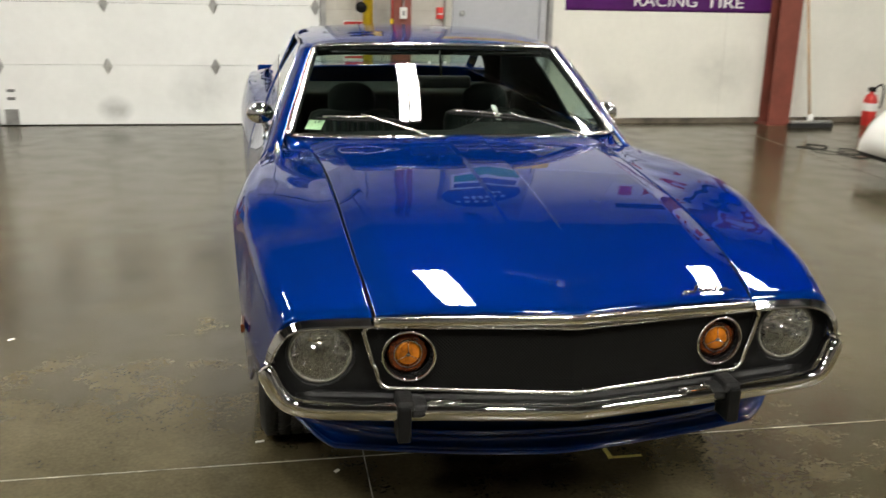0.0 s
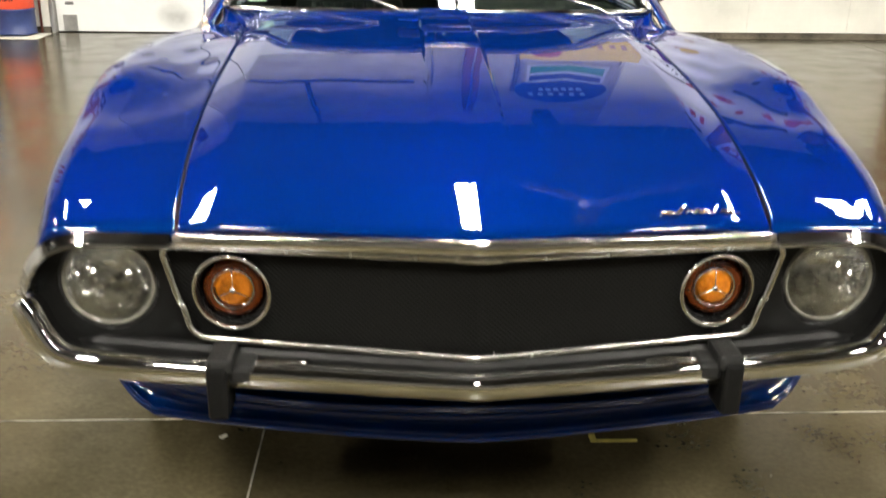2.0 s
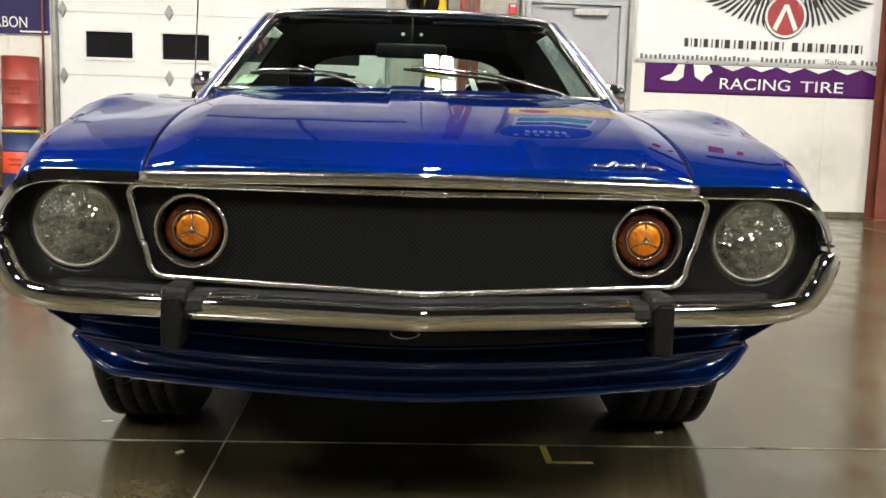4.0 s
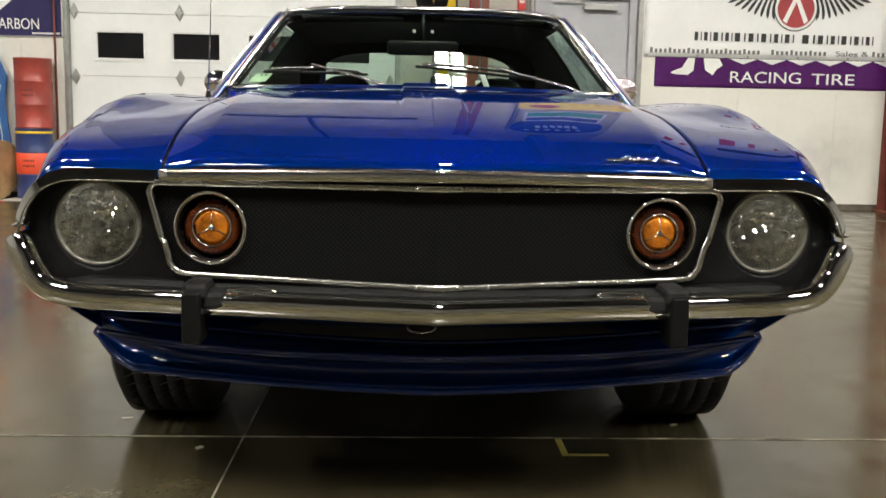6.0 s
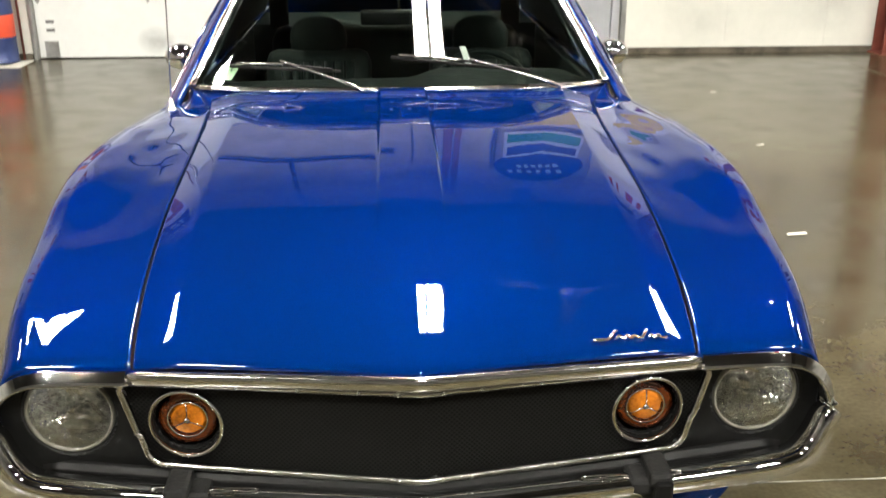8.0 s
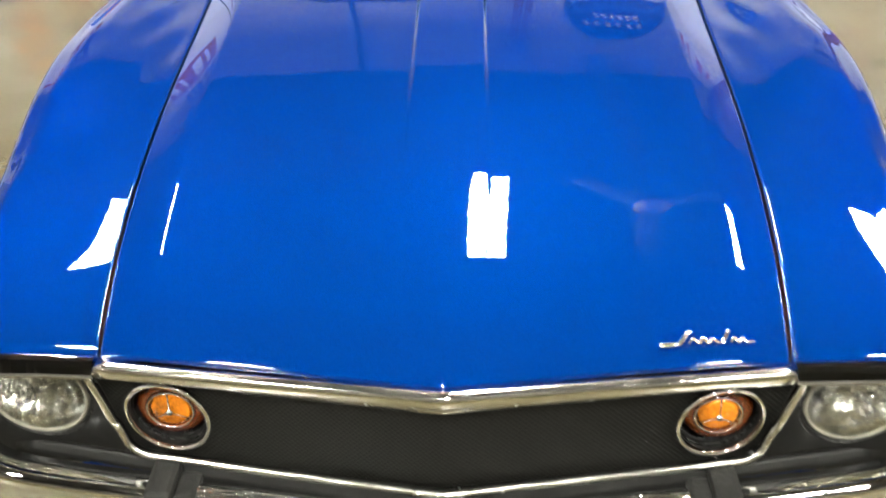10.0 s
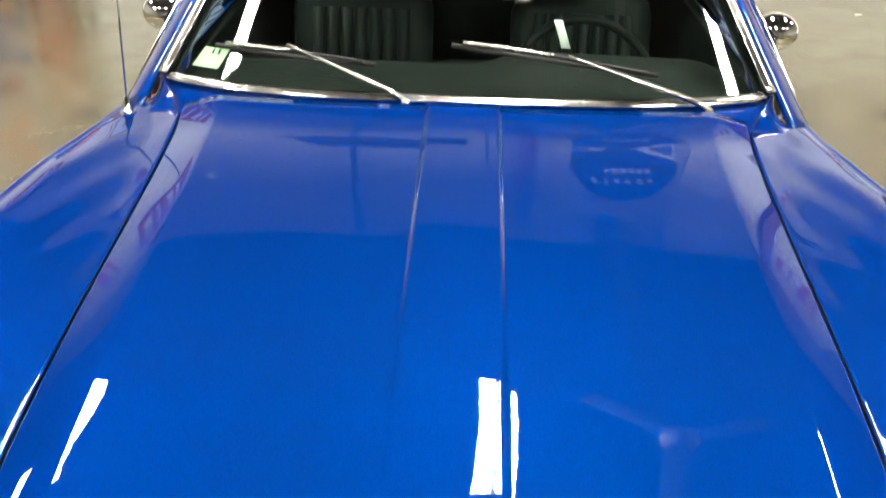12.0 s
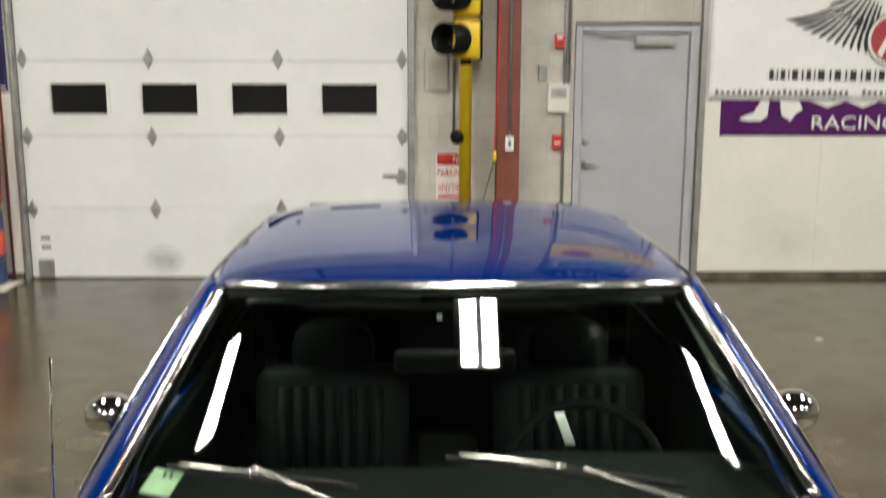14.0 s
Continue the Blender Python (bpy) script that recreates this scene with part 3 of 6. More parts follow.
def column(x0, x1, label):
    """A wide-flange steel column in red oxide, standing against the wall."""
    bm = bmesh.new()
    ya, yb = WY - 0.30, WY - 0.075
    box(bm, x0, x1, ya, ya + 0.014, 0.012, CEIL - 0.62), box(bm, x0, x1, yb - 0.014, yb, 0.012, CEIL - 0.62)
    box(bm, (x0 + x1) / 2 - 0.006, (x0 + x1) / 2 + 0.006, ya + 0.0145, yb - 0.0145, 0.012, CEIL - 0.62)
    box(bm, x0 - 0.04, x1 + 0.04, ya - 0.03, yb + 0.03, 0.0, 0.0115)
    return tagged(part("steel_column", bm, OXIDE), label, "column", "steel columns", "structure")

column(0.553, 0.735, "red-oxide steel column beside the yellow pole")
column(4.87, 5.13, "red-oxide steel column standing at the panel wall")


def tube_lamp():
    """A hanging strip lamp with two bright tubes under a white tray, running along y."""
    L = thing("ceiling_light", "hanging white strip lamp with two lit tubes", "lamp", "strip lamps")
    part("tray", box(bmesh.new(), -0.165, 0.165, -0.68, 0.68, 0.03, 0.075, 0.01), STEEL, L, "grey steel tray")
    part("ballast_cover", box(bmesh.new(), -0.006, 0.006, -0.65, 0.65, -0.006, 0.0295, 0.003), STEEL, L, "grey ballast cover")
    for x in (-0.077, 0.077):
        # unseen rims added beside the tubes to keep light off the upper walls
        boxed("cutoff_rim", (math.copysign(0.1535, x) - 0.0115, math.copysign(0.1535, x) + 0.0115, -0.68, 0.68, -0.016, 0.0295), STEEL, L, "", 0.003)
        part("tube", box(bmesh.new(), x - 0.0585, x + 0.0585, -0.65, 0.65, -0.012, 0.022, 0.012), TUBE, L, "lit lamp tube")
    for y in (-0.5, 0.5):
        tube("hanger", [(0, y, 0.076), (0, y, CEIL - LAMP_Z + 0.002)], 0.004, STEEL, L, n=5)
    return L

LAMPS = [(x, 3.22) for x in (0.31, -5.9, -2.80, 3.42, 6.5)] + [(x, -3.2) for x in (-5.9, -2.80, 0.31, 3.42, 6.5)]
first = tube_lamp()
first.location = (LAMPS[0][0], LAMPS[0][1], LAMP_Z)
for lx, ly in LAMPS[1:]:
    copy_thing(first, pose(lx, ly, LAMP_Z))


# ---- the blue coupe: nose at y = 0, tail towards +y ----
car = thing("car", "shiny metallic blue 1970s coupe with black grille and chrome trim", "car")


def gap_x(y):
    q = min(y, 1.6)
    x = 0.0605 * q ** 3 - 0.1485 * q * q + 0.1509 * q + 0.5061
    return x + max(0.0, y - 1.6) * 0.22 if y < 2.05 else 0.715


gap_z = smooth_table((0.0, 0.07, 0.113, 0.2, 0.28, 0.36, 0.5, 0.65, 0.8, 1.0, 1.25, 1.55),
                     (0.702, 0.728, 0.7435, 0.7725, 0.7952, 0.8128, 0.8383, 0.8597, 0.8755, 0.8900, 0.9015, 0.9085))


def ease(a, b, x):
    t = min(max((x - a) / (b - a), 0.0), 1.0)
    return t * t * (3 - 2 * t)


def hood_front(x):
    return 0.040 + 0.073 * (abs(x) / 0.525) ** 1.04


def hood_rear(x):
    return 1.533 + 0.050 * (abs(x) / 0.545) ** 2.5


def hood_z(x, y):
    xg = gap_x(y)
    q = min(abs(x) / xg, 1.0)
    h = 0.024 + 0.003 * ease(0.5, 1.4, y)
    edge = 1 - min(max((q - 0.85) / 0.15, 0.0), 1.0) ** 1.25
    d = y - hood_front(x)
    k = math.exp(-max(d, 0.0) / 0.3)                               # towards the nose the skin follows the V of the lip
    z = gap_z(y + k * (0.068 - 0.068 * (max(0.0, math.hypot(x, 0.13) - 0.13) / 0.410) ** 1.1)) + (1 - 0.62 * k) * (h * (0.9 * edge + 0.1 * (1 - q * q)) + 0.008 * (1 - q * q))
    z += 0.00012 * math.sin(23 * x + 2) * math.sin(17 * y + 1) + 0.00022 * ease(0.75, 0.95, q) * math.sin(31 * y + 5 * x)
    strip = 1 - ease(0.072, 0.077, abs(x))                         # raised centre strip
    z += (0.003 + 0.005 * ease(0.6, 1.4, y)) * strip * ease(0.35, 0.8, y)
    z -= 0.007 * max(0.0, 1 - d / 0.014) ** 2                         # rolled front lip
    z -= 0.0020 * math.tanh(abs(x) / 0.12) * (1 - ease(0.15, 0.7, y))   # soft ridge towards the nose
    e = hood_rear(x) - y                                           # rear edge kicks up over the cowl
    z += 0.014 * max(0.0, 1 - e / 0.15) ** 2
    return z


def hood_point(u, v):
    q = 2 * u - 1
    q = math.copysign(abs(q) ** 0.92, q)
    y0, y1 = hood_front(q * 0.525), hood_rear(q * 0.58)
    y = y0 + (y1 - y0) * v ** 1.25
    x = q * (gap_x(y) - 0.004)
    return x, y, hood_z(x, y)

hood = surf("hood", hood_point, 321, 80, PAINT, car, "metallic blue hood with raised centre strip", 0.006)

KN = (0.1, 0.3, 0.6, 0.78, 0.95, 1.25, 1.6, 2.0, 2.8, 3.6, 4.4, 4.87)
HUMP_X = smooth_table(KN, (0.676, 0.723, 0.745, 0.768, 0.775, 0.760, 0.72, 0.735, 0.745, 0.78, 0.76, 0.70))
HUMP_Z = smooth_table((0.1, 0.2, 0.28, 0.36, 0.5, 0.6, 0.7, 0.8, 0.9, 1.0, 1.25, 1.6, 2.0, 2.8, 3.6, 4.4, 4.87),
                      (0.7364, 0.7694, 0.7883, 0.8039, 0.828, 0.841, 0.859, 0.881, 0.894, 0.900, 0.906, 0.896, 0.885, 0.89, 0.950, 0.945, 0.90))
SHO_X = smooth_table(KN, (0.757, 0.802, 0.842, 0.853, 0.862, 0.838, 0.795, 0.785, 0.80, 0.875, 0.86, 0.80))
SHO_Z = smooth_table(KN, (0.700, 0.750, 0.798, 0.846, 0.867, 0.880, 0.862, 0.84, 0.835, 0.92, 0.91, 0.86))
MAX_X = smooth_table(KN, (0.785, 0.832, 0.868, 0.884, 0.894, 0.894, 0.872, 0.860, 0.865, 0.915, 0.90, 0.86))
MAX_Z = smooth_table(KN, (0.58, 0.60, 0.63, 0.70, 0.78, 0.74, 0.62, 0.60, 0.60, 0.76, 0.70, 0.62))


def sill_z(y):
    z = 0.52 - 0.10 * ease(0.30, 0.5, y) if y < 0.6 else 0.26
    for c, r in ((0.95, 0.415), (3.76, 0.40)):
        d = abs(y - c)
        if d < r:
            z = max(z, 0.335 + math.sqrt(r * r - d * d))
        elif d < r + 0.02 and y > c:
            z = 0.3
    if y > 4.16:
        z = 0.40
    return z


def section(s, y):
    """The body's skin at y, from the hood gap (s = 0) over the shoulder and down to the sill (s = 1)."""
    xg, zg = gap_x(y) + 0.002, gap_z(y) if y < 1.7 else 0.905
    zs = sill_z(y)
    mz = max(MAX_Z(y), zs + 0.05)
    dx = 0.5675 * (SHO_X(y) - HUMP_X(y))                             # nearly flat out to the shoulder, then a tight roll
    pre = (HUMP_X(y) + dx, HUMP_Z(y) - (0.0953 + 0.0847 * ease(0.25, 0.9, y)) * dx)
    pts = np.array([(xg, zg), (xg + 0.06, zg * 0.55 + HUMP_Z(y) * 0.45 + 0.002 - 0.001 * (1 - ease(0.25, 0.55, y)) - 0.008 * ease(0.55, 1.0, y)), (HUMP_X(y), HUMP_Z(y)), pre, (SHO_X(y), SHO_Z(y)), (MAX_X(y), mz), (MAX_X(y) - 0.012, zs)])
    kn = (0.0, 0.16, 0.40, 0.50, 0.60, 0.82, 1.0)
    i = min(int(np.searchsorted(kn, s, "right")) - 1, 5)
    t = (s - kn[i]) / (kn[i + 1] - kn[i])
    p = np.vstack([2 * pts[0] - pts[1], pts, 2 * pts[-1] - pts[-2]])
    a, b, c, d = p[i:i + 4]
    q = 0.5 * (2 * b + (c - a) * t + (2 * a - 5 * b + 4 * c - d) * t * t + (3 * b - a - 3 * c + d) * t ** 3)
    return q[0], q[1]

FRONT = smooth_table((0.0, 0.42, 0.60, 0.82, 1.0), (0.120, 0.124, 0.128, 0.150, 0.17))


def body_panel(name, side, ya, yb, nu, nv, label, front=False):
    def f(u, v):
        y0 = FRONT(u) if front else ya
        w = v ** 1.15 if front else v
        y = y0 + (yb - y0) * w
        x, z = section(u, y)
        if front and u < 0.62:                                     # rolled lip behind the brow
            z -= 0.020 * (1 - u / 0.62) ** 0.5 * max(0.0, 1 - (y - y0) / 0.020) ** 2
        z += (0.0005 + 0.0005 * ease(0.7, 1.1, y)) * ease(0.35, 0.7, y) * (math.sin(36 * x + side) * math.sin(27 * y + 2 * side) + 0.5 * math.sin(71 * x + 19 * y)) * (1 - ease(0.5, 0.7, u))
        return side * x, y, z
    return surf(name, f, nu, nv, PAINT, car, label, 0.005, flip=side < 0)

for side in (-1, 1):
    body_panel("fender", side, 0.1, 1.745, 57, 120, "flared metallic blue front fender", True)
    body_panel("car_door", side, 1.752, 2.95, 40, 40, "metallic blue door skin")
    body_panel("quarter_panel", side, 2.957, 4.86, 40, 80, "metallic blue rear quarter")

# dark bay under the hood, and the underbody
boxed("engine_bay", (-0.54, 0.54, 0.40, 1.52, 0.42, 0.70), MATTE, car)
boxed("radiator_support", (-0.54, 0.54, 0.33, 0.395, 0.30, 0.68), MATTE, car)
boxed("underbody", (-0.80, 0.80, 1.40, 4.75, 0.30, 0.42), MATTE, car)
boxed("inner_fender", (-0.70, -0.545, 1.30, 1.70, 0.42, 0.83), MATTE, car)
boxed("inner_fender", (0.545, 0.70, 1.30, 1.70, 0.42, 0.83), MATTE, car)
# black sheets under the hood's side gaps, put there as the gaps' shade
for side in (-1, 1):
    surf("gap_shade", lambda u, v: (side * (gap_x(0.13 + 1.5 * v) - 0.03 + 0.06 * u), 0.13 + 1.5 * v, gap_z(0.13 + 1.5 * v) - 0.022), 3, 30, MATTE, car, "", 0.003, flip=side > 0)


# cowl between hood and windscreen
def screen_point(u, v, off=0.0):
    """The windscreen: u across from 0 to 1, v up from 0 to 1."""
    q = 2 * u - 1
    r = abs(q) ** 3.6
    bx, by, bz = 0.680 * q, 1.608 + 0.108 * r, 0.948 - 0.004 * r
    tx, ty, tz = 0.546 * q, 2.130 + 0.085 * r, 1.268 - 0.016 * r
    bulge = (0.020 * (v - max(v, 0.0) ** 4) + 0.020 * v * (1 - v)) * (1 - 0.7 * q * q) + off
    return bx + (tx - bx) * v, by + (ty - by) * v - bulge * 0.44, bz + (tz - bz) * v + bulge * 0.9


def cowl_point(u, v):
    q = 2 * u - 1
    x = q * (0.605 + 0.090 * v)
    bx, by, bz = screen_point(u, 0.0)
    y0 = hood_rear(q * 0.545) - 0.04
    y = y0 + (by + 0.012 - y0) * v
    z0 = 0.915 - 0.012 * q * q
    return x, y, z0 + (bz - 0.008 - z0) * v

surf("cowl", cowl_point, 41, 8, PAINT, car, "blue cowl panel under the wipers", 0.004)
for side in (-1, 1):
    def corner(u, v):
        y = 1.545 + 0.210 * v
        e = Vector(screen_point(1.015, 0.0))
        inner = Vector((gap_x(1.54) - 0.004, 1.542, 0.909)).lerp(e, v)
        inner.z = 0.909 + (e.z - 0.909) * ease(0.0, 1.0, v)
        ox, oz = section(0.40, y)
        hill = inner.lerp(Vector((ox, y + 0.015 * v, oz)), u)
        hill.z = inner.z + (oz - inner.z) * ease(-0.15, 1.1, u)
        bx, bz = section(0.40 * u, y)                              # on the fender at the front, rising to the screen
        p = Vector((bx, y, bz - 0.002)).lerp(hill, ease(0.0, 0.7, v))
        return side * p.x, p.y, p.z
    surf("cowl_corner", corner, 24, 20, PAINT, car, "", 0.003, flip=side < 0)

# windscreen and its bright trim
glass = surf("windscreen", screen_point, 49, 25, WINDSCREEN, car, "tinted curved windscreen glass")
trim_prof = [(-0.013, -0.004), (0.013, -0.004), (0.010, 0.006), (-0.010, 0.006)]
for nm, line in (("windscreen_trim_top", [screen_point(u, 1.012, 0.006) for u in np.linspace(0.004, 0.996, 40)]),
                 ("windscreen_trim_base", [screen_point(u, -0.015, 0.004) for u in np.linspace(0.01, 0.99, 40)]),
                 ("windscreen_trim_side", [screen_point(-0.006, v, 0.006) for v in np.linspace(-0.01, 1.0, 24)]),
                 ("windscreen_trim_side", [screen_point(1.006, v, 0.006) for v in np.linspace(-0.01, 1.0, 24)])):
    sweep(nm, line, trim_prof, TRIM, car, "bright chrome trim", (0, -0.45, 0.9))
surf("windscreen_seal", lambda u, v: screen_point(u, 0.968 + 0.04 * v, -0.002), 40, 4, BLACK, car, "")


def roof_z(x, y):
    zc = ROOF_LINE(y)
    q = abs(x) / 0.60
    return zc - 0.022 * q * q - 0.022 * q ** 8

ROOF_LINE = smooth_table((2.1, 2.2, 2.3, 2.45, 2.7, 3.0, 3.3, 3.55), (1.258, 1.279, 1.294, 1.305, 1.311, 1.311, 1.304, 1.285))
ROOF_W = smooth_table((2.1, 2.3, 2.8, 3.3, 3.6), (0.560, 0.585, 0.605, 0.590, 0.56))


def roof_point(u, v):
    q = 2 * u - 1
    y0 = screen_point(u, 1.0)[1] + 0.010
    y = y0 + (3.56 - y0) * v
    x = q * ROOF_W(y)
    z = roof_z(x, y) - 0.008 * max(0, 1 - v / 0.02)
    return x, y, z

surf("roof", roof_point, 61, 50, PAINT, car, "smooth metallic blue roof", 0.006)
surf("headliner", lambda u, v: (lambda p: (p[0] * 0.97, p[1] + 0.02, p[2] - 0.03))(roof_point(u, v)), 20, 14, VINYL, car, "dark headliner")
for side in (-1, 1):
    def pillar(u, v):
        v = 1.20 * v - 0.20
        e = 1.012 if side > 0 else -0.012
        a = Vector(screen_point(e, v, 0.0))
        b = Vector((side * (0.765 - 0.155 * v), 1.80 + 0.52 * v, 0.905 + 0.335 * v))
        p = a.lerp(b, u)
        return p.x, p.y, p.z + 0.012 * 4 * u * (1 - u)
    surf("windscreen_pillar", pillar, 8, 20, PAINT, car, "", 0.012, flip=side > 0)
    surf("pillar_trim", lambda u, v: (lambda p: (p[0] - side * 0.016, p[1] + 0.012, p[2] - 0.020))(pillar(-0.10 + 1.15 * u, v)), 8, 14, VINYL, car, "dark inner pillar trim", 0.004)

    def side_glass(u, v):
        y0, y1 = 1.86 + 0.46 * v, 3.05 + 0.10 * v
        return side * (0.775 - 0.175 * v + 0.01 * math.sin(math.pi * v)), y0 + (y1 - y0) * u, 0.895 + 0.345 * v
    g = surf("door_window", side_glass, 16, 10, SIDEGLASS, car, "green-tinted side glass", flip=side > 0)

    def sail(u, v):
        a = Vector((side * ROOF_W(3.1 + 0.45 * u), 3.1 + 0.45 * u, roof_z(0.585, 3.1 + 0.45 * u) - 0.004))
        b = Vector((side * 0.77, 3.00 + 1.25 * u, 0.90))
        p = a.lerp(b, v)
        return p.x, p.y, p.z + 0.015 * math.sin(math.pi * v)
    surf("sail_panel", sail, 16, 12, PAINT, car, "", 0.006, flip=side < 0)
    surf("sail_trim", lambda u, v: (lambda p: (p[0] - side * 0.022, p[1] - 0.004, p[2] - 0.004))(sail(-0.42 + 1.40 * u, v)), 14, 10, VINYL, car, "dark inner quarter trim", 0.004)
    line = spline([(side * 0.772, 1.80, 0.91), (side * 0.70, 2.05, 1.08), (side * 0.617, 2.33, 1.238), (side * 0.612, 2.8, 1.262), (side * 0.60, 3.2, 1.262)], 40)
    sweep("drip_rail", line, ring_profile(0.0055, 8), CHROME, car, "chrome drip rail")
    tube("belt_trim", spline([(side * 0.785, 1.86, 0.902), (side * 0.787, 2.4, 0.897), (side * 0.785, 3.05, 0.900)], 20), 0.008, CHROME, car, "", 6)

rear = surf("rear_window", lambda u, v: ((2 * u - 1) * (0.50 + 0.06 * v), 3.575 + 0.60 * v, 1.272 - 0.265 * v + 0.02 * math.sin(math.pi * v)), 20, 10, SIDEGLASS, car, "tinted rear window")
surf("deck_lid", lambda u, v: ((2 * u - 1) * 0.715, 4.18 + 0.68 * v, 0.995 - 0.03 * v - 0.02 * (2 * u - 1) ** 2), 20, 10, PAINT, car, "", 0.006)
for side in (-1, 1):
    surf("rear_window_frame", lambda u, v: (side * (0.50 + 0.06 * v + 0.055 * u), 3.56 + 0.63 * v, 1.264 - 0.268 * v - 0.02 * u), 4, 10, PAINT, car, "", 0.006, flip=side < 0)
boxed("tail_panel", (-0.82, 0.82, 4.84, 4.87, 0.42, 0.93), PAINT, car, "", 0.01)
boxed("parcel_shelf", (-0.80, 0.80, 3.70, 4.2, 0.86, 0.885), VINYL, car)
boxed("rear_bulkhead", (-0.84, 0.84, 3.64, 3.69, 0.42, 0.89), VINYL, car)

# ---- nose ----
def lip_path(z, dy, n=61, xm=0.522):
    return [(x, hood_front(x) + dy, z + 0.010 * (1 - (abs(x) / xm) ** 1.3)) for x in np.linspace(-xm, xm, n)]

sweep("hood_lip_trim", lip_path(0.728, -0.007), [(-0.014, -0.010), (0.009, -0.0115), (0.0115, -0.009), (0.0095, 0.0085), (0.007, 0.0115), (-0.014, 0.0125)], TRIM, car, "brushed bright strip along hood lip")


def face_y(x):
    """The black nose panel, set back from the trim."""
    a = abs(x)
    return hood_front(min(a, 0.53)) + 0.030 + 0.05 * max(0, a - 0.53)


def brow_z(x):
    a = abs(x)
    return 0.722 if a < 0.70 else 0.722 - 2.8 * (a - 0.70) ** 1.55


def low_z(x):
    a = abs(x)
    return 0.480 + 0.4 * max(0, a - 0.62) ** 2.0

def face_point(u, v):
    x = (2 * u - 1) * 0.785
    z0, z1 = low_z(x), max(brow_z(x), low_z(x) + 0.02)
    return x, face_y(x) + 0.010, z0 + (z1 - z0) * v

def in_signal(p, r=0.065):
    return math.hypot(abs(p[0]) - 0.431, p[2] - 0.630) < r

surf("nose_panel", face_point, 401, 110, BLACK, car, "satin black headlamp panel", 0.01, flip=True, skip=lambda p: in_signal(p) or math.hypot(abs(p[0]) - 0.656, p[2] - 0.631) < 0.0912)


def grille_point(u, v):
    z = 0.528 + 0.186 * v
    w = 0.508 + (0.549 - 0.508) * v
    x = (2 * u - 1) * w
    return x, hood_front(x) + 0.022, z

gr = surf("grille", grille_point, 241, 48, MESH, car, "black fine-mesh grille", 0.006, flip=True, skip=in_signal)
loop = []
for cx, cz, a0 in ((0.549 - 0.022, 0.714 - 0.020, 0), (-0.549 + 0.022, 0.714 - 0.020, 90), (-0.478, 0.563, 180), (0.478, 0.563, 270)):
    rr = 0.020 if cz > 0.62 else 0.034
    arc = [(cx + rr * math.cos(radians(a0 + k * 15)), cz + rr * math.sin(radians(a0 + k * 15))) for k in range(7)]
    if loop:
        (xa, za), (xb, zb) = loop[-1], arc[0]
        loop += [(xa + (xb - xa) * k / 24, za + (zb - za) * k / 24) for k in range(1, 24)]
    loop += arc
(xa, za), (xb, zb) = loop[-1], loop[0]
loop += [(xa + (xb - xa) * k / 8, za + (zb - za) * k / 8) for k in range(1, 8)]
sweep("grille_frame", [(x, hood_front(x) + 0.002, z + (0.013 * (abs(x) / 0.5) if z < 0.60 else 0)) for x, z in loop], [(-0.0055, -0.007), (0.0035, -0.007), (0.0055, -0.004), (0.0055, 0.004), (0.0035, 0.007), (-0.0055, 0.007)], BRUSHED, gr, "thin bright frame round the grille", (0, -1, 0), True)
for z in (0.7135, 0.5295):                                          # sleeves that join the two halves of the frame
    sweep("frame_sleeve", [(x, hood_front(x) + 0.001, z + (0.013 * abs(x) / 0.5 if z < 0.6 else 0)) for x in np.linspace(-0.045, 0.045, 9)], [(-0.0062, -0.0078), (0.0045, -0.0078), (0.0062, -0.005), (0.0062, 0.005), (0.0045, 0.0078), (-0.0062, 0.0078)], BRUSHED, gr, "", (0, -1, 0))
    for x in (-0.036, 0.036):
        part("rivet", lathe(bmesh.new(), [(0.0022, 0), (0.0018, -0.001)], 8, "y", (x, hood_front(x) - 0.0069, z)), MATTE, gr)
for k in range(9):
    x = -0.44 + k * 0.11
    part("rivet", lathe(bmesh.new(), [(0.003, 0), (0.0025, -0.002)], 8, "y", (x, hood_front(x) - 0.0035, 0.714)), STEEL, gr)


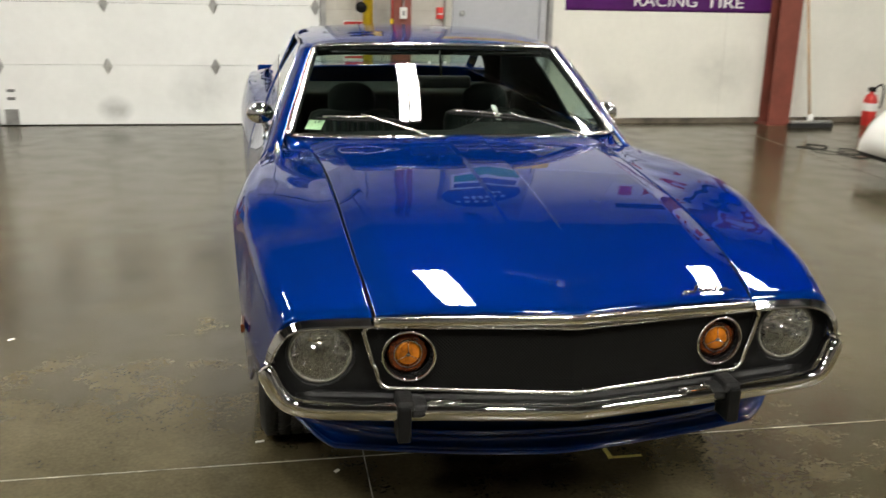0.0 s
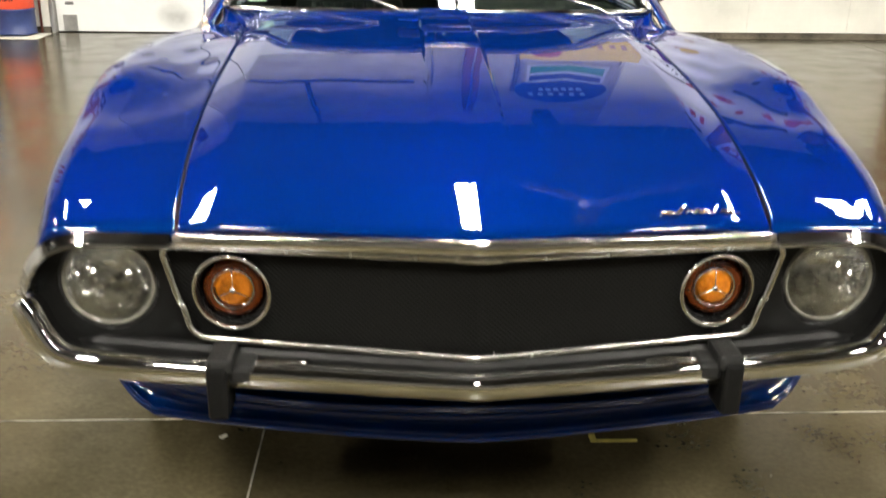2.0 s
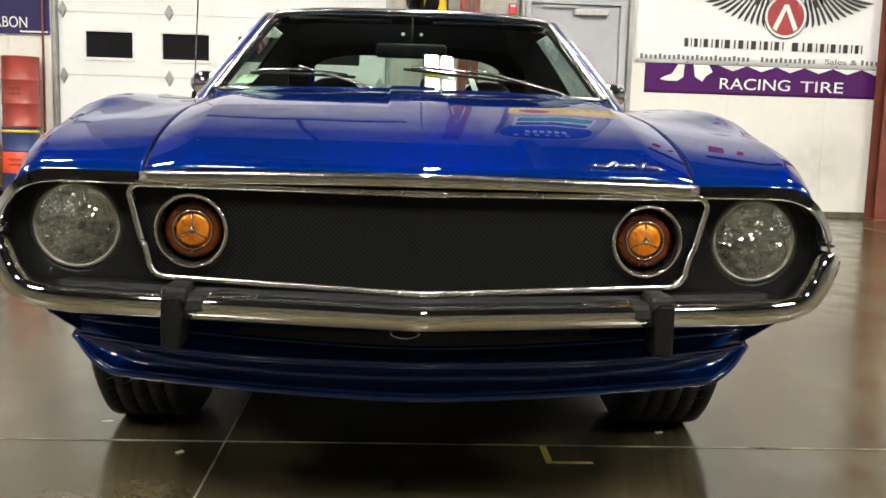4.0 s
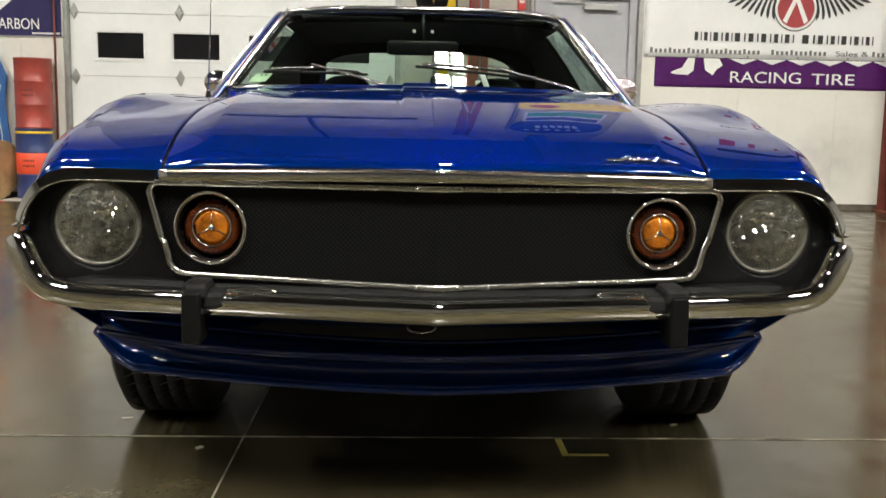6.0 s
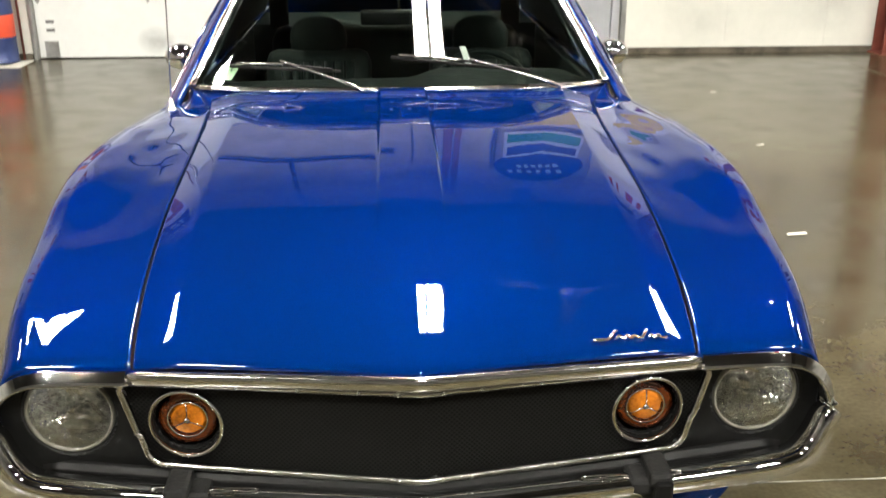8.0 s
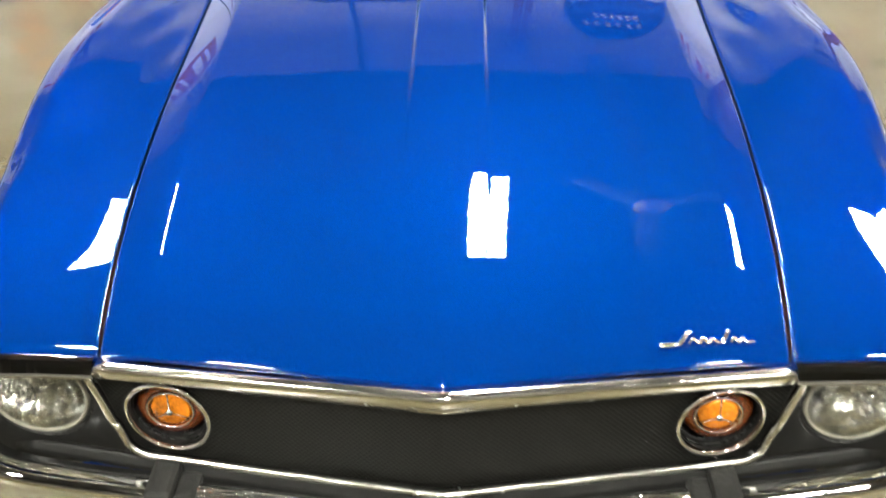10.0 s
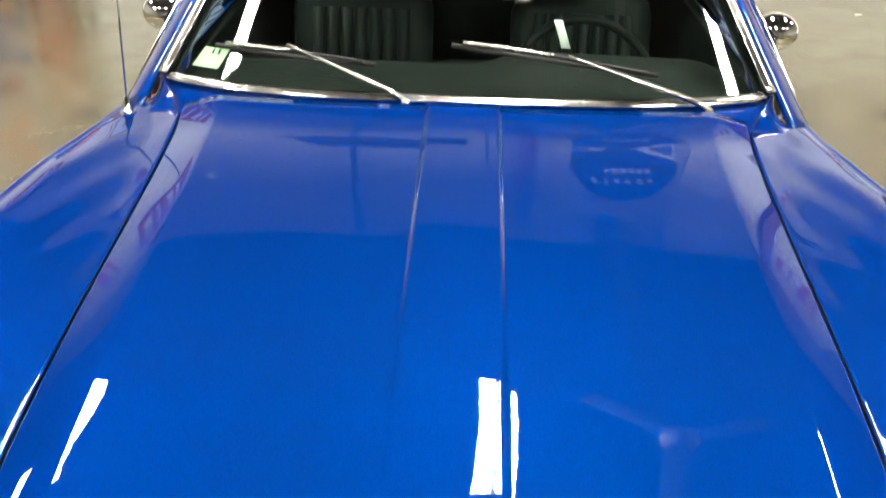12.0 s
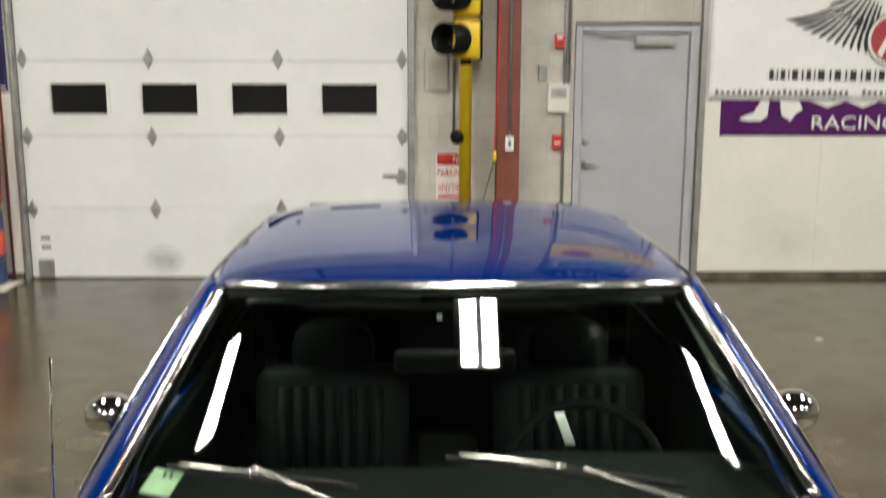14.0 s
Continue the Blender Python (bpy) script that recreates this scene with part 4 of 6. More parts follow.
def headlamp(side):
    c = Vector((side * 0.656, -0.022, 0.631))
    h = thing("headlight", "round clear glass sealed-beam headlamp", "")
    h.parent = car
    bowl = [(0.0818, 0.180)] + [(r, 0.262 - 0.077 * (r / 0.0818) ** 2) for r in (0.079, 0.075, 0.0705, 0.065, 0.0592, 0.053, 0.047, 0.040, 0.0338, 0.027, 0.0207, 0.015, 0.0094)]
    part("reflector", lathe(bmesh.new(), bowl, 48, "y", c, (False, True)), BOWL, h, "bright silvered bowl with pressed facets", True)
    face = [(0.0771, 0.1745), (0.0771, 0.173), (0.0611, 0.161), (0.0376, 0.155), (0.0113, 0.152)]
    lens = part("lens", lathe(bmesh.new(), face, 48, "y", c, (False, True)), LENS, h, "ribbed clear glass lens", True)
    lens.visible_shadow = False
    part("lens_edge", lathe(bmesh.new(), [(0.0768, 0.1735), (0.0790, 0.1705), (0.0822, 0.172), (0.0845, 0.178), (0.0845, 0.184)], 48, "y", c, (False, False)), GLASSEDGE, h, "pale rolled glass edge", True)
    turn = np.linspace(0, 2 * math.pi, 57)[:-1]
    # matte black ring drawn for the shaded gap around the glass edge
    tube("gap_ring", [(c.x + 0.0855 * math.cos(a), 0.156, c.z + 0.0855 * math.sin(a)) for a in turn], 0.0025, MATTE, h, "", 6, True, (0, 1, 0))
    part("bucket", lathe(bmesh.new(), [(0.0898, 0.176), (0.0884, 0.176), (0.0884, 0.27)], 48, "y", c, (False, False)), MATTE, h, "", True)
    tube("gasket", [(c.x + 0.0926 * math.cos(a), face_y(c.x + 0.0926 * math.cos(a)) + 0.008, c.z + 0.0926 * math.sin(a)) for a in turn], 0.0055, MATTE, h, "black rubber gasket", 6, True, (0, 1, 0))
    return h


def signal(side):
    x = side * 0.431
    y = hood_front(x)
    c = Vector((x, 0.0, 0.630))
    s = thing("turn_signal", "round amber turn signal lamp in chrome ring", "")
    s.parent = car
    tube("ring", [(c.x + 0.067 * math.cos(a), hood_front(c.x + 0.067 * math.cos(a)) + 0.004, c.z + 0.067 * math.sin(a)) for a in np.linspace(0, 2 * math.pi, 49)[:-1]], 0.0042, CHROME, s, "chrome ring", 8, True, (0, 1, 0))
    part("cup", lathe(bmesh.new(), [(0.064, y + 0.006), (0.063, y + 0.058), (0.02, y + 0.060)], 32, "y", c, (False, True)), BLACK, s, "black recessed cup", True)
    body = part("amber_body", lathe(bmesh.new(), [(0.0555, y + 0.058), (0.0555, y + 0.030), (0.050, y + 0.023), (0.038, y + 0.021), (0.036, y + 0.0245), (0.01, y + 0.024)], 36, "y", c), AMBER_RIM, s, "dark amber plastic rim", True)
    part("lens", lathe(bmesh.new(), [(0.035, y + 0.0235), (0.027, y + 0.019), (0.012, y + 0.0165), (0.004, y + 0.016)], 32, "y", c), AMBER, s, "bright amber lens", True)
    tube("lens_rim", [(c.x + 0.0365 * math.cos(a), y + 0.020, c.z + 0.0365 * math.sin(a)) for a in np.linspace(0, 2 * math.pi, 37)[:-1]], 0.0020, CHROME, s, "", 6, True, (0, 1, 0))
    for a in (90, 210, 330):
        d = Vector((math.cos(radians(a)), 0, math.sin(radians(a))))
        tube("spoke", [c + Vector((0, y + 0.0145, 0)) + d * 0.004, c + Vector((0, y + 0.0195, 0)) + d * 0.033], 0.0013, CHROME, s, "", 5, up=(0, 1, 0.01))
    part("hub", lathe(bmesh.new(), [(0.006, y + 0.016), (0.005, y + 0.0125), (0.002, y + 0.012)], 12, "y", c), CHROME, s, "", True)
    return s

for side in (-1, 1):
    headlamp(side), signal(side)
    brow = spline([(side * 0.530, 0.112, 0.726), (side * 0.62, 0.114, 0.7275), (side * 0.70, 0.114, 0.7255), (side * 0.745, 0.113, 0.707), (side * 0.771, 0.113, 0.675), (side * 0.785, 0.114, 0.640), (side * 0.787, 0.115, 0.629)], 44)
    sweep("headlight_brow", brow, [(side * a, b) for a, b in ((-0.014, 0.011), (0.002, 0.0115), (0.0145, -0.005), (0.0160, -0.009), (0.0130, -0.011), (-0.014, -0.011))], CHROME, car, "chrome brow strip round the headlamp panel", smooth=False)
    tube("brow_edge", [(x, y - 0.0135, z - 0.0105) for x, y, z in brow], 0.0028, BRUSHED, car, "thin bright lower edge of the brow", 6)

# ---- bumper ----
half = [(0.0, 0.012, 0.495), (0.15, 0.029, 0.497), (0.35, 0.052, 0.500), (0.55, 0.077, 0.502), (0.665, 0.094, 0.505), (0.732, 0.104, 0.518), (0.762, 0.111, 0.546), (0.780, 0.116, 0.580), (0.791, 0.120, 0.604), (0.797, 0.122, 0.615)]
right_half = spline(half, 60)
bumper_line = [(-x, y, z) for x, y, z in right_half[::-1]] + [tuple(p) for p in right_half[1:]]
prof = [(0.030, 0.012), (0.006, 0.0165), (-0.013, 0.0155), (-0.0205, 0.0105), (-0.0235, 0.002), (-0.0225, -0.012), (-0.0185, -0.024), (-0.009, -0.0285), (0.028, -0.026)]
sweep("bumper", bumper_line, [(-a, b) for a, b in prof], CHROME, car, "V-shaped chrome front bumper", scale=lambda t: (1.0 - 0.22 * ease(0.40, 0.5, abs(t - 0.5))) * (1 - 0.55 * ease(0.485, 0.5, abs(t - 0.5))))
surf("bumper_filler", lambda u, v: ((2 * u - 1) * 0.72, 0.030 + 0.082 * (abs(2 * u - 1) * 0.72 / 0.525) ** 1.15 + 0.016 * v, 0.508 + 0.020 * v), 41, 4, BLACK, car, "black filler strip over the bumper", 0.004, flip=True)
for side in (-1, 1):
    g = thing("bumper_guard", "black rubber-faced bumper guard", "")
    g.parent = car
    y = 0.048
    part("post", box(bmesh.new(), side * 0.452 - 0.018, side * 0.452 + 0.018, y - 0.028, y + 0.05, 0.422, 0.522, 0.007), BLACK, g)
    part("cushion", box(bmesh.new(), side * 0.412 - 0.024, side * 0.412 + 0.024, y - 0.014, y + 0.05, 0.484, 0.520, 0.010), RUBBER, g, "rubber cushion")
    part("head", box(bmesh.new(), side * 0.447 - 0.023, side * 0.447 + 0.023, y - 0.022, y + 0.06, 0.505, 0.536, 0.009), RUBBER, g)
    ov = [(side * (0.345 + 0.045 * math.cos(a)), 0.050, 0.5195 + 0.0045 * math.sin(a)) for a in np.linspace(0, 2 * math.pi, 25)[:-1]]
    tube("slot_trim", ov, 0.0022, CHROME, g, "thin chrome oval", 6, True, (0, 1, 0))

# ---- lower apron ----
def apron_point(u, v):
    """The spoiler-like tray: from the fold (v = 0) down and forward to its lip (v = 1)."""
    x = (2 * u - 1) * 0.715
    a = abs(x)
    zt = 0.372 + 0.012 * (a / 0.70) ** 1.1
    zb = 0.300 + 0.026 * (a / 0.615) ** 2 if a < 0.615 else 0.326 + (zt - 0.326) * ((a - 0.615) / 0.10) ** 1.3
    zb = min(zb, zt - 0.002)
    yt = 0.148 + 0.150 * (a / 0.70) ** 2.6
    yb = 0.152 + 0.072 * (a / 0.62) ** 1.2 if a < 0.62 else 0.230 + (yt - 0.230) * ((a - 0.62) / 0.085)
    if a > 0.62:
        yb = min(yb, yt)
    return x, yt + (yb - yt) * v + (0.034 - 0.025 * ease(0.3, 0.7, a)) * math.sin(math.pi * v) ** 0.8, zt + (zb - zt) * v

surf("apron", apron_point, 101, 14, PAINT, car, "metallic blue lower apron with pinstripe", 0.010)
sweep("apron_edge", [apron_point(u, 1.0) for u in np.linspace(0.0, 1.0, 101)], ring_profile(0.0085, 10), PAINT, car, "", (0, -1, 0))
sweep("apron_crease", [apron_point(u, 0.0) for u in np.linspace(0.004, 0.996, 101)], ring_profile(0.0065, 10), PAINT, car, "rolled blue crease", (0, -1, 0))


def shelf_line(x):
    """Rear edge of the narrow shelf over the apron, which is also the lower lip of the air slot."""
    a = abs(x)
    return 0.205 + 0.100 * (a / 0.7) ** 2.0, 0.385 + 0.030 * (a / 0.7) ** 1.4


def shelf_point(u, v):
    x, y, z = apron_point(u, 0.0)
    yb, zb = shelf_line(x)
    return x, y + (yb - y) * v, z + (zb - z) * v + 0.004 * math.sin(math.pi * v)

surf("apron_shelf", shelf_point, 81, 6, PAINT, car, "", 0.004)
sweep("slot_lip", [(x, shelf_line(x)[0], shelf_line(x)[1] + 0.003) for x in np.linspace(-0.715, 0.715, 91)], ring_profile(0.006, 10), PAINT, car, "rolled blue lip of the air slot", (0, -1, 0))
surf("upper_apron", lambda u, v: ((2 * u - 1) * (0.765 - 0.02 * v), 0.262 + 0.040 * abs(2 * u - 1) ** 1.5 - 0.060 * v, 0.412 + 0.020 * abs(2 * u - 1) ** 2 + 0.062 * v), 61, 6, PAINT, car, "", 0.006, flip=True)
surf("air_slot", lambda u, v: ((2 * u - 1) * 0.50, 0.335, 0.345 + 0.10 * v), 31, 3, MATTE, car, "black air slot", 0.006, flip=True)
for side in (-1, 1):
    def cheek(u, v):
        x0 = 0.365 + 0.075 * (2 * v - 1) ** 2                      # rounded end of the slot
        x = x0 + (0.715 + 0.045 * v - x0) * u
        ya, za = shelf_line(x)
        yb, zb = 0.262 + 0.040 * (x / 0.765) ** 1.5, 0.412 + 0.020 * (x / 0.765) ** 2
        return side * x, ya + (yb - ya) * v + 0.016 * (1 - ease(0.0, 0.12, u)) + 0.006 * math.sin(math.pi * v), za + (zb - za) * v
    surf("apron_cheek", cheek, 32, 9, PAINT, car, "", 0.006, flip=side > 0)
    tip = spline([(side * 0.715, 0.300, 0.420), (side * 0.735, 0.250, 0.445), (side * 0.748, 0.195, 0.468)], 12)
    surf("apron_wing", lambda u, v: (side * (0.685 + 0.063 * v ** 0.7), 0.318 - 0.119 * v, 0.415 + 0.053 * v - 0.036 * u * (1 - v)), 5, 9, PAINT, car, "", 0.004, flip=side < 0)
    sweep("apron_tip", tip, ring_profile(0.007, 8), PAINT, car, "", (0, -1, 0), scale=lambda q: 0.25 + 0.4 * q)
for off in (0.0, 0.14):
    def stripe_line():
        out = []
        for u in np.linspace(0.062, 0.938, 90):
            a = abs(2 * u - 1)
            x, y, z = apron_point(u, 0.84 - off * 0.8 - 0.35 * ease(0.78, 0.90, a))
            out.append((x, y - 0.0015, z + 0.001))
        return out
    tube("pinstripe", stripe_line(), 0.0020, STRIPE, car, "thin teal pinstripe", 5, up=(0, -1, 0))
tube("tow_eye", [(-0.025 + 0.03 * math.cos(a), 0.262, 0.408 + 0.012 * math.sin(a)) for a in np.linspace(math.pi, 2 * math.pi, 12)], 0.003, BRUSHED, car, "small bright tow eye")

# ---- script badge on the hood: a slim chrome flourish, no lettering ----
badge = thing("hood_badge", "small chrome script badge", "")
badge.parent = car
def on_hood(x, y, up=0.004):
    return x, y, hood_z(x, y) + up
def stroke(pts, r, n=24):
    line = [on_hood(x, 0.121 + 0.10 * (x - 0.33) + h, 0.0035) for x, h in spline([(a, b) for a, b in pts], n)]
    sweep("script", line, ring_profile(r, 6), CHROME, badge, "chrome script stroke", scale=lambda q: 0.55 + 0.9 * math.sin(math.pi * min(0.95, 0.15 + 0.8 * q)))

stroke([(0.322, 0.000), (0.336, -0.001), (0.352, 0.000)], 0.0030)
stroke([(0.350, -0.002), (0.358, 0.006), (0.368, 0.018), (0.374, 0.020)], 0.0028)
stroke([(0.366, 0.000), (0.374, 0.008), (0.382, 0.001), (0.390, 0.008), (0.396, 0.001), (0.404, 0.007), (0.412, 0.001), (0.420, 0.004)], 0.0022, 50)
stroke([(0.418, 0.000), (0.424, 0.010), (0.430, 0.019), (0.431, 0.018)], 0.0026)
stroke([(0.430, 0.001), (0.437, 0.007), (0.443, 0.001), (0.450, 0.007), (0.456, 0.001), (0.468, 0.003)], 0.0022, 40)


# ---- wheels ----
def wheel(x, y):
    w = thing("wheel", "dark steel wheel with worn black tyre", "")
    r, hw = 0.333, 0.122
    prof = [(0.20, -hw + 0.02), (0.25, -hw), (0.30, -hw), (0.325, -hw + 0.015)]
    for k in range(5):
        a = -hw + 0.02 + k * 0.042
        prof += [(r, a), (r, a + 0.034), (r - 0.008, a + 0.035), (r - 0.008, a + 0.041)]
    prof = prof[:-2] + [(0.325, hw - 0.015), (0.30, hw), (0.25, hw), (0.20, hw - 0.02)]
    tyre = part("tyre", lathe(bmesh.new(), prof, 64, "x", (0, 0, 0)), RUBBER, w, "black rubber tyre", True)
    # black bars on the tread stand in for the shade in its cross grooves
    for i in range(60):
        a = 2 * math.pi * i / 60
        bm = box(bmesh.new(), -hw + 0.024, hw - 0.024, -0.0018, 0.0018, -0.003, 0.0004)
        bmesh.ops.subdivide_edges(bm, edges=[e for e in bm.edges if e.calc_length() > 0.1], cuts=5)
        bmesh.ops.transform(bm, matrix=pose(0, 0, r, 0, 0, 24), verts=bm.verts)
        for v in bm.verts:                                         # bent round the tyre, so that the bars lie in the tread
            v.co.z -= r - math.sqrt(r * r - v.co.y ** 2)
        if i == 0:
            groove = part("groove_shade", bm, MATTE, tyre)
        else:
            bm.free()
            ob = new("groove_shade", groove.data)
            ob.parent = tyre
            ob.matrix_basis = pose(0, 0, 0, math.degrees(a))
    part("rim", lathe(bmesh.new(), [(0.19, -hw + 0.03), (0.20, -hw + 0.02), (0.19, -0.06), (0.12, -0.04), (0.06, -0.06), (0.02, -0.065), (0.02, 0.08), (0.19, 0.09)], 40, "x", (0, 0, 0)), STEEL, w, "grey steel rim", True)
    w.matrix_basis = pose(x, y, r + 0.001, 0, 0, 0 if x < 0 else 180)
    w.parent = car
    return w

wheel(-0.702, 1.02), wheel(0.702, 1.02), wheel(-0.715, 3.76), wheel(0.715, 3.76)
for side in (-1, 1):
    boxed("marker_light", (side * 0.858 - 0.006, side * 0.858 + 0.006, 0.40, 0.48, 0.600, 0.625), AMBER_RIM, car, "small amber marker lamp", 0.003)

# ---- mirrors, aerial, wipers ----
def door_mirror(side):
    m = thing("door_mirror", "round-backed chrome door mirror", "")
    bm = bmesh.new()
    bmesh.ops.create_uvsphere(bm, u_segments=28, v_segments=16, radius=1.0)
    for v in bm.verts:
        v.co = (v.co.x * 0.060, (min(v.co.y, 0.35)) * 0.052, v.co.z * 0.048)
    part("shell", bm, CHROME, m, "", True)
    tube("stalk", [(-side * 0.012, 0.0, -0.035), (-side * 0.03, 0.008, -0.075), (-side * 0.052, 0.012, -0.098)], 0.013, CHROME, m)
    m.matrix_basis = pose(side * 0.800, 2.12, 0.975)
    m.parent = car
    return m

door_mirror(-1), door_mirror(1)
aer = thing("aerial", "thin chrome whip aerial on the fender", "")
aer.parent = car
part("aerial_base", lathe(bmesh.new(), [(0.019, 0.880), (0.018, 0.898), (0.011, 0.904), (0.008, 0.925), (0.003, 0.932)], 18, "z", (-0.735, 1.59, 0.0)), CHROME, aer, "", True)
tube("whip", [(-0.735, 1.59, 0.92), (-0.728, 1.592, 1.08), (-0.720, 1.596, 1.27)], 0.0022, CHROME, aer, "", 6, up=(1, 0, 0))


def wiper(base, tip, blade_uv):
    w = thing("wiper", "chrome wiper arm with black blade", "")
    w.parent = car
    b, t = Vector(base), Vector(tip)
    prof = [(-0.006, -0.003), (0.006, -0.003), (0.004, 0.004), (-0.004, 0.004)]
    path = [b, b.lerp(t, 0.12) + Vector((0, 0, 0.007)), b.lerp(t, 0.5) + Vector((0, 0, 0.007)), t + Vector((0, 0, 0.005))]
    sweep("arm", spline(path, 16), prof, BRUSHED, w, "bright arm", (0, -0.4, 0.9), scale=lambda q: 1.25 - 0.6 * q)
    part("pivot", lathe(bmesh.new(), [(0.010, -0.03), (0.010, 0.000), (0.007, 0.004)], 14, "z", b), BRUSHED, w, "", True)
    u0, v0, u1, v1 = blade_uv
    line = [screen_point(u0 + (u1 - u0) * k / 14, v0 + (v1 - v0) * k / 14, 0.012 + 0.008 * math.sin(math.pi * k / 14)) for k in range(15)]
    sweep("blade", line[7:], [(-0.0035, -0.003), (0.0035, -0.003), (0.0025, 0.003), (-0.0025, 0.003)], RUBBER, w, "black blade holder", (0, -0.45, 0.9))
    sweep("blade", line[:8], [(-0.004, -0.004), (0.004, -0.004), (0.003, 0.004), (-0.003, 0.004)], BRUSHED, w, "slim bright blade holder", (0, -0.45, 0.9))
    low = [screen_point(u0 - 0.02 + (u1 - u0 + 0.04) * k / 14, v0 + (v1 - v0) * k / 14, 0.004) for k in range(15)]
    sweep("rubber", low, [(-0.004, -0.004), (0.004, -0.004), (0.002, 0.004), (-0.002, 0.004)], RUBBER, w, "", (0, -0.45, 0.9))
    return w

wiper((-0.1255, 1.582, 0.946), (-0.396, 1.690, 1.024), (0.085, 0.165, 0.33, 0.125))
wiper((0.525, 1.592, 0.946), (0.222, 1.660, 1.028), (0.495, 0.225, 0.80, 0.11))
stick = surf("inspection_sticker", lambda u, v: screen_point(0.036 + 0.048 * u + 0.008 * v, 0.065 + 0.095 * v, -0.003), 4, 4, PALEGREEN, car, "pale green inspection sticker inside the glass")
for k in (0.062, 0.073):
    surf("sticker_mark", lambda u, v: screen_point(k + 0.004 * u, 0.128 + 0.024 * v, -0.0015), 3, 3, INK, stick)

# ---- cabin ----
def bucket_seat(x):
    s = thing("seat", "dark vinyl bucket seat with pleats and small headrest", "")
    part("cushion", box(bmesh.new(), -0.25, 0.25, -0.30, 0.22, 0.0, 0.16, 0.05), VINYL, s, "", True)
    back = part("backrest", box(bmesh.new(), -0.225, 0.225, 0.0, 0.13, 0.0, 0.42, 0.055), VINYL, s, "", True)
    for k in range(7):
        tube("pleat", [(-0.135 + k * 0.045, -0.004, 0.06), (-0.135 + k * 0.045, -0.008, 0.2), (-0.135 + k * 0.045, -0.002, 0.36)], 0.019, VINYL, back, "", 8, up=(1, 0, 0))
    bm = bmesh.new()
    bmesh.ops.create_uvsphere(bm, u_segments=28, v_segments=16, radius=1.0)
    for v in bm.verts:
        c = v.co
        v.co = (0.122 * math.copysign(abs(c.x) ** 0.8, c.x), 0.07 + 0.05 * c.y, 0.46 + 0.098 * math.copysign(abs(c.z) ** 0.8, c.z))
    head = part("headrest", bm, VINYL, s, "", True)
    for b in (back, head):
        b.matrix_basis = pose(0, 0.13, 0.12, -14)
    s.matrix_basis = pose(x, 2.42, 0.395)
    s.parent = car

bucket_seat(-0.34), bucket_seat(0.36)
part("rear_seat", box(bmesh.new(), -0.62, 0.62, 3.35, 3.62, 0.45, 0.90, 0.06), VINYL, car, "dark vinyl rear bench", True)
boxed("console", (-0.09, 0.09, 1.85, 2.8, 0.42, 0.66), VINYL, car, "", 0.02)
def dash_point(u, v):
    q = 2 * u - 1
    y0, y1 = 1.632 + 0.11 * abs(q) ** 2.6, 1.93
    y = y0 + (y1 - y0) * min(v / 0.7, 1.0)
    z = 0.945 - 0.01 * q * q - 0.035 * math.sin(math.pi * min(v / 0.7, 1)) * 0.2
    hoodlet = 0.035 * ease(0.02, 0.22, q) * (1 - ease(0.80, 1.0, q)) * ease(0.2, 0.6, v)
    if v > 0.7:
        z -= (v - 0.7) / 0.3 * 0.25
        y += 0.02 * math.sin((v - 0.7) / 0.3 * math.pi)
    return q * 0.68, y, z - 0.022 + hoodlet
surf("dashboard", dash_point, 41, 24, DASHM, car, "dark padded dashboard", 0.01)
sw = thing("steering_wheel", "black steering wheel with bright spokes", "")
tube("rim", [(0.190 * math.cos(a), 0, 0.190 * math.sin(a)) for a in np.linspace(0, 2 * math.pi, 49)[:-1]], 0.013, VINYL, sw, "", 8, True, (0, 1, 0))
for a in (20, 160, 270):
    tube("spoke", [(0.03 * math.cos(radians(a)), 0.02, 0.03 * math.sin(radians(a))), (0.18 * math.cos(radians(a)), 0.0, 0.18 * math.sin(radians(a)))], 0.010, BRUSHED, sw, "", 6, up=(0, 1, 0.01))
part("hub", lathe(bmesh.new(), [(0.05, -0.01), (0.05, 0.03), (0.03, 0.08)], 20, "y", (0, -0.0, 0)), VINYL, sw, "", True)
sw.matrix_basis = pose(0.31, 2.10, 0.80, -22)
sw.parent = car
part("inside_mirror", box(bmesh.new(), -0.140, 0.134, 2.04, 2.07, 1.090, 1.146, 0.012), BLACK, car, "black inside mirror", True)
tube("mirror_stem", [(0, 2.06, 1.145), (0, 2.11, 1.250)], 0.006, BLACK, car, "", 6, up=(1, 0, 0))
for side in (-1, 1):
    boxed("quarter_trim", (side * 0.76 - 0.02, side * 0.76 + 0.02, 3.12, 3.64, 0.42, 0.89), VINYL, car, "dark quarter trim", 0.008)
    part("sun_visor", box(bmesh.new(), side * 0.28 - 0.2, side * 0.28 + 0.2, 2.13, 2.27, 1.232, 1.244, 0.005), VINYL, car, "", True)
    boxed("door_trim", (side * 0.72 - 0.02, side * 0.72 + 0.02, 1.82, 3.1, 0.42, 0.885), VINYL, car, "dark door trim", 0.008)
tag = thing("hang_tag", "small white paper tag clipped to the steering column", "")
tag.parent = car
surf("card", lambda u, v: (0.212 + 0.022 * u + 0.022 * (1 - v), 1.95 + 0.03 * v, 0.962 + 0.062 * v), 4, 4, WHITE, tag, "", 0.001)
for x in (-0.036, 0.036):
    boxed("visor_clip", (x - 0.006, x + 0.006, 2.165, 2.171, 1.186, 1.198), WHITE, car, "small pale visor clip")


